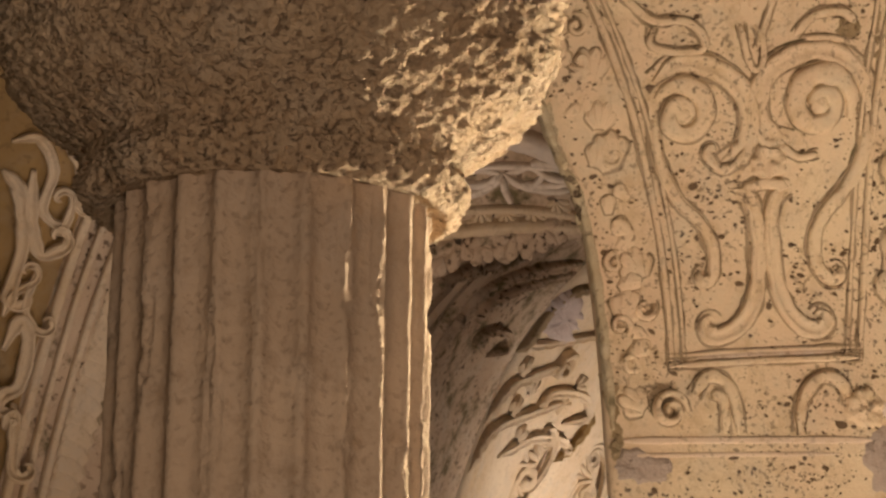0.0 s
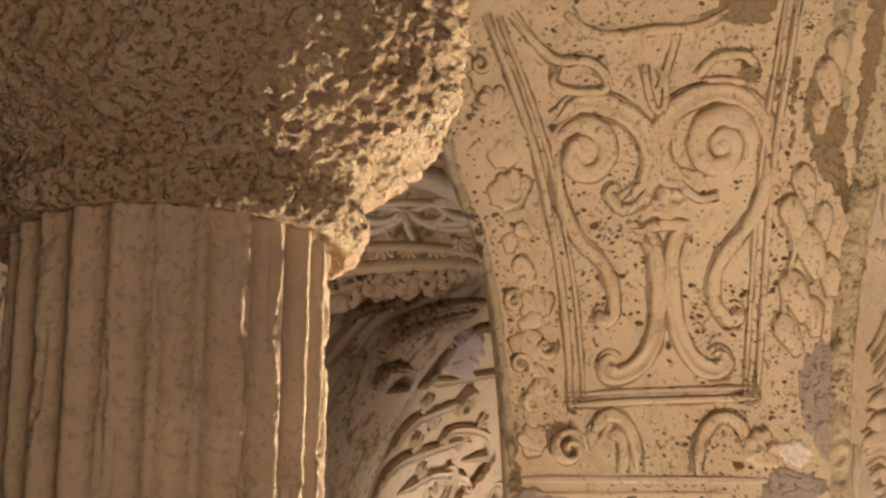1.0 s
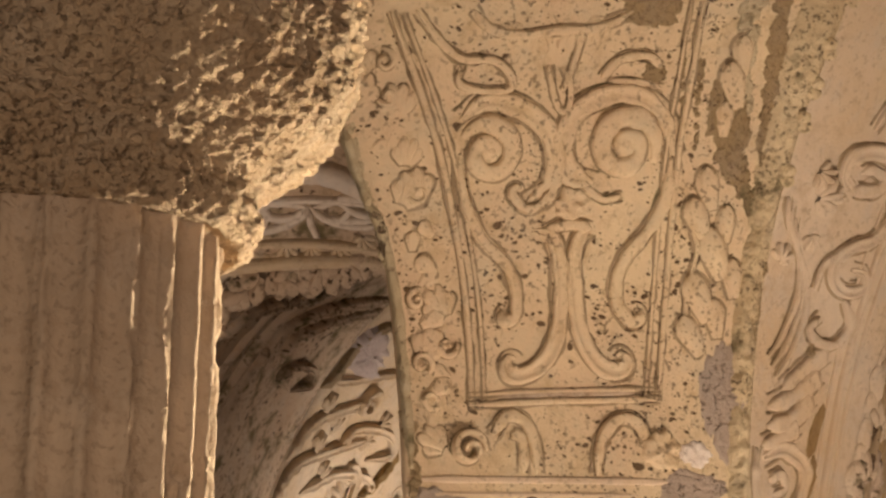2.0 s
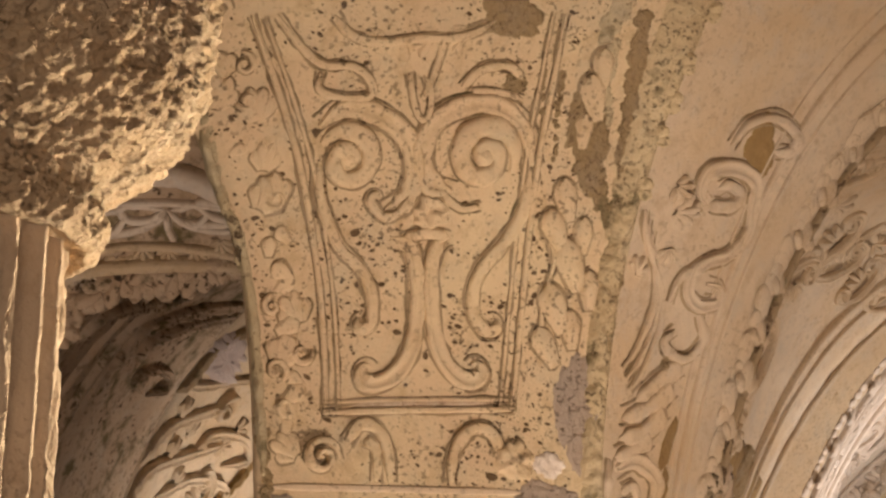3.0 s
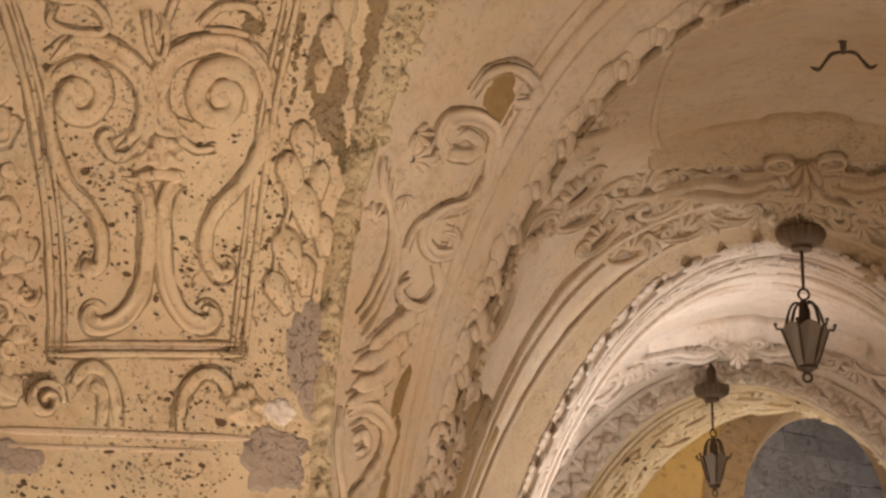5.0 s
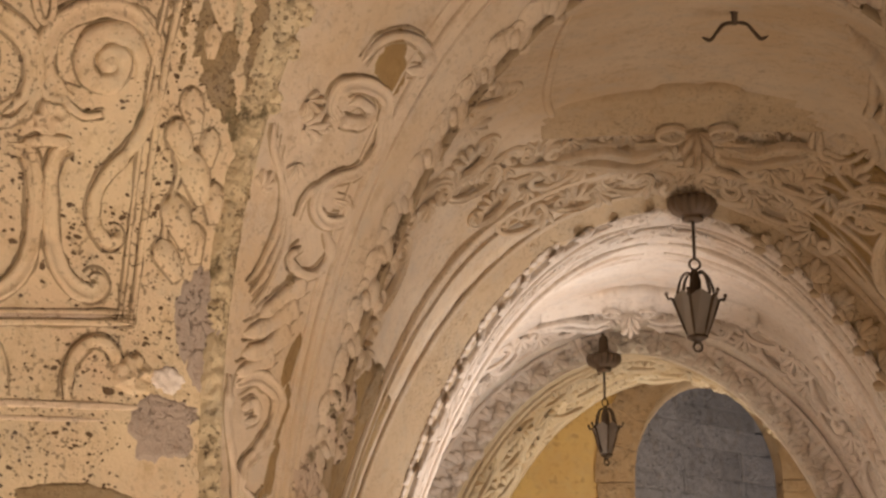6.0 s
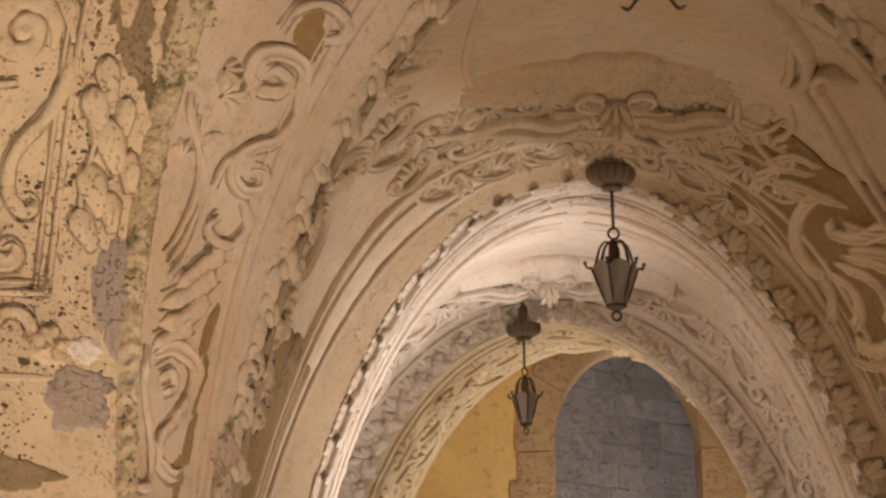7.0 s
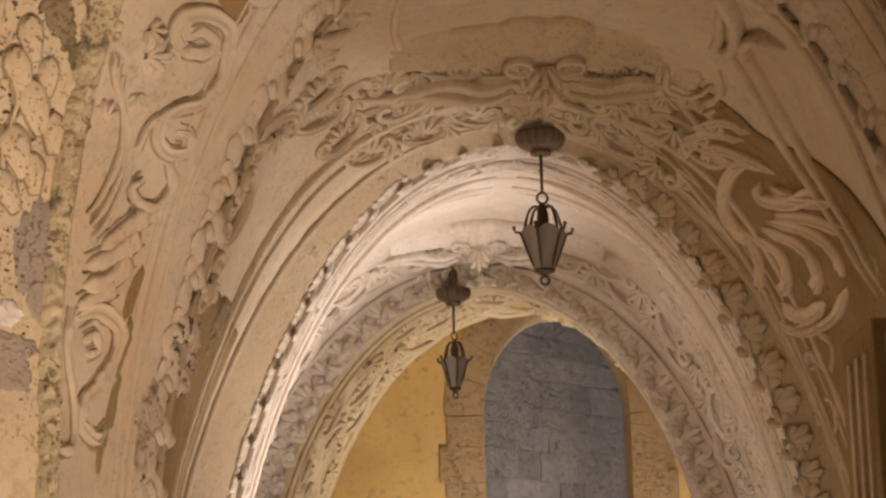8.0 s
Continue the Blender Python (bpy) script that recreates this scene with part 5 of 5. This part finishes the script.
# ---- lanterns ----
def lantern(name, label, place, scale, turn, rt=0.126):
    """Hexagonal iron lantern on a rod, hung from a ribbed rose."""
    root = thing(name, label, "lantern", place, "lanterns along the vault")
    root.rotation_euler = (0, 0, radians(turn))
    root.scale = (scale,) * 3
    # rose: ribbed bowl, its rim at the vault
    bm = bmesh.new()
    lathe(bm, [(0.03, -0.165), (0.055, -0.16), (0.06, -0.145), (0.045, -0.135), (0.085, -0.130), (0.116, -0.108), (0.130, -0.075), (0.130, -0.048), (0.126, -0.035), (0.05, -0.02), (0.035, 0.0), (0.035, 0.14)], 96,
          wobble=lambda a, z: 1 + (0.16 * abs(math.sin(8 * a)) ** 0.7 - 0.10 if -0.13 < z < -0.03 else 0))
    part("ceiling_rose", bm, M_ROSE, root, "ribbed brown ceiling rose")
    bm = bmesh.new()
    lathe(bm, [(0.009, -0.37), (0.009, -0.16)], 10)
    lathe(bm, [(0.004, -0.255), (0.02, -0.25), (0.004, -0.245)], 12)
    part("rod", bm, M_IRON, root)

    def ring(bm, z, r, w, tilt):
        k = 20
        rows_ = []
        for i in range(k):
            a = 2 * math.pi * i / k
            c = Vector((r * math.cos(a), 0, r * math.sin(a)))
            rows_.append([bm.verts.new(Vector((0, 0, z)) + c * (1 + w / r * math.cos(b)) + Vector((0, w * math.sin(b), 0))) for b in (0, 1.57, 3.14, 4.71)])
        for i in range(k):
            for j in range(4):
                bm.faces.new((rows_[i][j], rows_[i][(j + 1) % 4], rows_[(i + 1) % k][(j + 1) % 4], rows_[(i + 1) % k][j]))

    bm = bmesh.new()
    ring(bm, -0.405, 0.030, 0.007, 0)
    part("ring", bm, M_IRON, root)
    bm = bmesh.new()
    lathe(bm, [(0.012, -0.60), (0.030, -0.59), (0.032, -0.50), (0.022, -0.47), (0.010, -0.435)], 14)
    part("spindle", bm, M_IRON, root)
    top, low, rl = -0.605, -0.805, 0.42 * rt
    for i in range(6):
        a, b = math.pi * i / 3, math.pi * (i + 1) / 3
        # crown hoops
        if i % 1 == 0:
            bm = bmesh.new()
            pts = [Vector((q * math.cos(a), q * math.sin(a), z)) for q, z in ((0.88 * rt, -0.61), (0.76 * rt, -0.54), (0.60 * rt, -0.48), (0.36 * rt, -0.452), (0.015, -0.46))]
            pts = [Vector(p) for p in smooth_path(pts, 16)]
            nr = [Vector((-math.sin(a), math.cos(a), 0))] * 16
            ribbon(bm, pts, nr, 0.014, 0.012, 0.008)
            ribbon(bm, pts, [-n for n in nr], 0.014, 0.012, 0.008)
            part("hoop", bm, M_IRON, root)
        # pane with a peaked top edge
        bm = bmesh.new()
        n = Vector((math.cos((a + b) / 2), math.sin((a + b) / 2), 0))
        up = [(0.0, 0.0), (0.25, 0.028), (0.5, 0.042), (0.75, 0.028), (1.0, 0.0)]
        A, Bq = Vector((rt * math.cos(a), rt * math.sin(a), top)), Vector((rt * math.cos(b), rt * math.sin(b), top))
        C, D = Vector((rl * math.cos(b), rl * math.sin(b), low)), Vector((rl * math.cos(a), rl * math.sin(a), low))
        outline = [A.lerp(Bq, f) + Vector((0, 0, z)) for f, z in up] + [C, D]
        f0 = [bm.verts.new(p) for p in outline]
        f1 = [bm.verts.new(p - n * 0.005) for p in outline]
        bm.faces.new(f0), bm.faces.new(f1)
        for j in range(7):
            bm.faces.new((f0[j], f0[(j + 1) % 7], f1[(j + 1) % 7], f1[j]))
        part("pane", bm, M_PANE, root, smooth=False)
        # corner bar with an outward curl
        bm = bmesh.new()
        pts = [D * 1.02, D.lerp(A, 0.5) * 1.02, A * 1.03, A + Vector((0.028 * math.cos(a), 0.028 * math.sin(a), 0.004)), A + Vector((0.038 * math.cos(a), 0.038 * math.sin(a), 0.030))]
        pts[0].z, pts[1].z, pts[2].z = low, (low + top) / 2, top
        pts = [Vector(p) for p in smooth_path(pts, 18)]
        nr = [Vector((-math.sin(a), math.cos(a), 0))] * 18
        ribbon(bm, pts, nr, 0.014, 0.012, 0.007)
        ribbon(bm, pts, [-q for q in nr], 0.014, 0.012, 0.007)
        knob = bmesh.ops.create_uvsphere(bm, u_segments=8, v_segments=6, radius=0.011)["verts"]
        for q in knob:
            q.co += pts[-1]
        part("corner_bar", bm, M_IRON, root)
    bm = bmesh.new()
    lathe(bm, [(0.45 * rt, -0.802), (0.47 * rt, -0.812), (0.30 * rt, -0.822), (0.015, -0.836)], 18)
    part("base_plate", bm, M_IRON, root)
    bm = bmesh.new()
    ring(bm, -0.862, 0.024, 0.007, 0)
    part("ring", bm, M_IRON, root)
    return root


lantern("hanging_lantern", "rusty iron hexagonal lantern with dusty panes hanging from the vault", (0.68, 11.0, 4.715), 1.0, 12)
lantern("hanging_lantern", "small rusty iron lantern hanging further along the vault", (0.25, 15.0, 4.655), 0.95, 40, 0.10)

# iron hook in the crown of the front bay
hook = thing("ceiling_hook", "small black iron double hook in the vault crown", "hook", (0.74, 8.6, 4.845))
bm = bmesh.new()
lathe(bm, [(0.012, -0.05), (0.014, 0.0), (0.03, 0.02), (0.03, 0.06)], 12)
part("stem", bm, M_IRON, hook)
for side in (-1, 1):
    bm = bmesh.new()
    pts = [Vector(p) for p in smooth_path([(0, 0, -0.04), (side * 0.05, 0, -0.05), (side * 0.08, 0, -0.085), (side * 0.11, 0, -0.12), (side * 0.145, 0, -0.105)], 18)]
    ribbon(bm, pts, [Vector((0, -1, 0))] * 18, 0.016, 0.012, 0.010)
    ribbon(bm, pts, [Vector((0, 1, 0))] * 18, 0.016, 0.012, 0.010)
    part("arm", bm, M_IRON, hook)

# ---- aisle ----
scrollwork(A_BAY_TWO, -95, -52, 0.25, 0.8, 14, AISLE_BAY_BACK, M_CREAM, LEAF_BAND, 71, 0.18, 0.2, 2)
patch(A_BAY_TWO, -35.22, 0.10, 0.40, 0.17, M_LILAC, AISLE_BAY_BACK, "plaster_field", 75, 0.05)
for pts, w, mat in (([(-42.94, 0.0), (-40.5, 0.02), (-35.2, 0.02), (-30.52, 0.061), (-28.18, 0.147)], 0.07, M_DARK), ([(-41.6, 0.02), (-39.85, 0.137), (-35.87, 0.299), (-32.0, 0.42)], 0.06, M_CREAM),
                    ([(-49.54, 0.274), (-46.1, 0.303), (-43.61, 0.461), (-45.72, 0.513), (-48.74, 0.436)], 0.07, M_CREAM), ([(-57.25, 0.181), (-52.95, 0.314), (-50.74, 0.476), (-52.85, 0.50)], 0.07, M_CREAM),
                    ([(-53.91, 0.02), (-48.66, 0.05), (-44.44, 0.184), (-40.0, 0.34)], 0.09, M_CREAM), ([(-60.6, 0.03), (-54.97, 0.06), (-50.66, 0.224), (-46.0, 0.40)], 0.08, M_CREAM), ([(-44.38, 0.544), (-49.73, 0.521), (-53.86, 0.471)], 0.06, M_OCHRE)):
    stroke(A_BAY_TWO, pts, w, w * 0.7, 0.045, AISLE_BAY_BACK, mat, "scroll", groove=True, n=50)
volute(A_BAY_TWO, -41.83, 0.27, 0.13, 1.5, 1, 40, 0.06, 0.05, AISLE_BAY_BACK, M_CREAM)
for u, v in ((-45.5, 0.08), (-47.5, 0.18), (-46.5, 0.38), (-51.0, 0.14), (-54.0, 0.24), (-43.0, 0.40)):
    put(LEAF_BAND, frame_at(A_BAY_TWO, u, v, 200 * v), AISLE_BAY_BACK, "leaf", 0.9)
for pts, w in (([(-41.08, 0.721), (-36.6, 0.650), (-32.43, 0.714), (-28.39, 0.844), (-25.19, 0.978)], 0.06), ([(-40.79, 0.767), (-37.15, 0.728), (-33.52, 0.796), (-29.61, 0.904), (-27.5, 0.99)], 0.05), ([(-49.79, 0.665), (-43.21, 0.638), (-38.51, 0.666)], 0.06),
               ([(-44.69, 0.880), (-42.76, 0.930), (-40.66, 0.908), (-40.8, 0.824), (-42.9, 0.796), (-44.59, 0.871)], 0.045), ([(-36.41, 0.349), (-31.78, 0.393), (-29.76, 0.563), (-27.39, 0.729)], 0.07)):
    stroke(A_BAY, pts, w, w, 0.05, AISLE_BAY_FRONT, M_WORN, "scroll", groove=True, n=50)
for s, w, h in ((0.52, 0.05, 0.03), (0.60, 0.06, 0.04)):
    stroke(A_BAY, [(a, s) for a in (-95, -75, -60, -45, -30, -15, 0, 15, 30)], w, w, h, AISLE_BAY_FRONT, M_WORN, "moulding", n=90)
LEAF_HANG = leaf_mesh("hanging_leaf", 3, 0.10, 0.10, 0.045, M_WORN, 90, 29, droop=0.6)


def aisle_stroke(pts, w, h, mat, name="scroll", n=50, lump=False):
    stroke(A_SOFFIT, pts, w, w, h, AISLE_ARCH, mat, name, n=n)


aisle_stroke([(-22, 0.690), (-10.32, 0.702), (-4.25, 0.701), (-0.14, 0.704), (2.92, 0.717), (7.26, 0.751), (11.79, 0.779), (20, 0.83)], 0.085, 0.06, M_WHITE, "moulding", 90)
aisle_stroke([(-22, 0.715), (-11.41, 0.748), (-5.05, 0.776), (1.43, 0.794), (7.97, 0.807), (16, 0.83)], 0.022, 0.03, M_WHITE, "moulding", 80)
aisle_stroke([(-24, 0.83), (-13.36, 0.867), (-6.91, 0.900), (-0.4, 0.928), (6.27, 0.950), (16, 0.96)], 0.030, 0.03, M_CREAM, "moulding", 80)
aisle_stroke([(-28, 0.86), (-18.52, 0.888), (-10.61, 0.935), (-2.58, 0.965), (5.11, 0.980), (16, 0.98)], 0.050, 0.05, M_CREAM, "moulding", 80)
# interlaced ribbon, repeated along the frieze
for off, dv in ((-24.5, -0.055), (-12.2, -0.026), (0.0, 0.0), (12.0, 0.012)):
    for pts in ([(-9.78, 0.773), (-8.46, 0.812), (-5.7, 0.826), (-2.97, 0.808)], [(-12.59, 0.835), (-8.3, 0.843), (-4.55, 0.833), (-2.65, 0.809)], [(-2.65, 0.809), (-0.59, 0.852), (2.51, 0.870), (7.25, 0.872)],
                [(-2.22, 0.814), (1.34, 0.799), (3.27, 0.822), (1.08, 0.855), (-1.09, 0.843)], [(-3.14, 0.808), (-5.61, 0.782), (-8.49, 0.775), (-9.99, 0.782)], [(-2.85, 0.819), (-3.43, 0.862), (-3.22, 0.902)]):
        aisle_stroke([(u + off, v + dv) for u, v in pts], 0.026, 0.026, M_WHITE, "ribbon", 36)
    for u, v in ((-8.3, 0.895), (-4.8, 0.92), (-0.57, 0.925), (2.45, 0.945)):
        put(LEAF_BAND, frame_at(A_SOFFIT, u + off, v + dv, 180), AISLE_ARCH, "leaf", 0.55)
# ragged leaf edge that hangs over the arch
lumps = random.Random(12)
for k in range(64):
    u = -34 + 0.82 * k
    if noise.noise(Vector((u * 0.35, 3.0, 1.0))) < -0.25:
        continue
    put(LEAF_HANG, frame_at(A_SOFFIT, u, 0.978 + lumps.uniform(-0.03, 0.02), 180 + lumps.uniform(-70, 70), lumps.uniform(-0.01, 0.03)), AISLE_ARCH, "leaf", lumps.uniform(0.4, 1.25))
# band and scrolls on the far aisle pier
for s, w in ((0.03, 0.04), (0.09, 0.025), (0.16, 0.03)):
    stroke(A_SOFFIT, [(a, s) for a in (-130, -110, -95, -80, -65, -50, -35)], w, w, 0.03, AISLE_ARCH, M_CREAM, "moulding", n=90)
for k in range(52):
    put(LOBE_A, frame_at(A_SOFFIT, -118 + 1.6 * k, 0.30, -50), AISLE_ARCH, "leaf", 1.3)
for pts, w in (([(0.733, 4.171), (0.804, 4.190), (0.880, 4.085), (0.894, 3.937), (0.965, 3.881), (0.972, 3.968)], 0.05), ([(0.744, 4.067), (0.814, 3.992), (0.874, 3.805), (0.881, 3.607)], 0.07), ([(0.827, 4.078), (0.869, 3.913), (0.931, 3.768), (0.987, 3.796)], 0.06),
               ([(0.796, 4.252), (0.875, 4.189), (0.949, 4.094), (0.980, 3.969)], 0.04), ([(0.912, 3.386), (0.936, 3.501), (0.973, 3.437), (0.984, 3.256), (0.946, 3.207)], 0.07), ([(0.941, 3.725), (0.937, 3.569), (0.979, 3.483)], 0.04),
               ([(0.884, 3.518), (0.896, 3.609), (0.941, 3.658)], 0.04), ([(0.971, 3.071), (0.994, 3.119), (1.022, 2.914)], 0.06)):
    stroke(A_PIER_FACE, pts, w, w * 0.6, 0.045, AISLE_PIER, M_CREAM, "scroll", end=(0.05, 0.8, 1), groove=True)
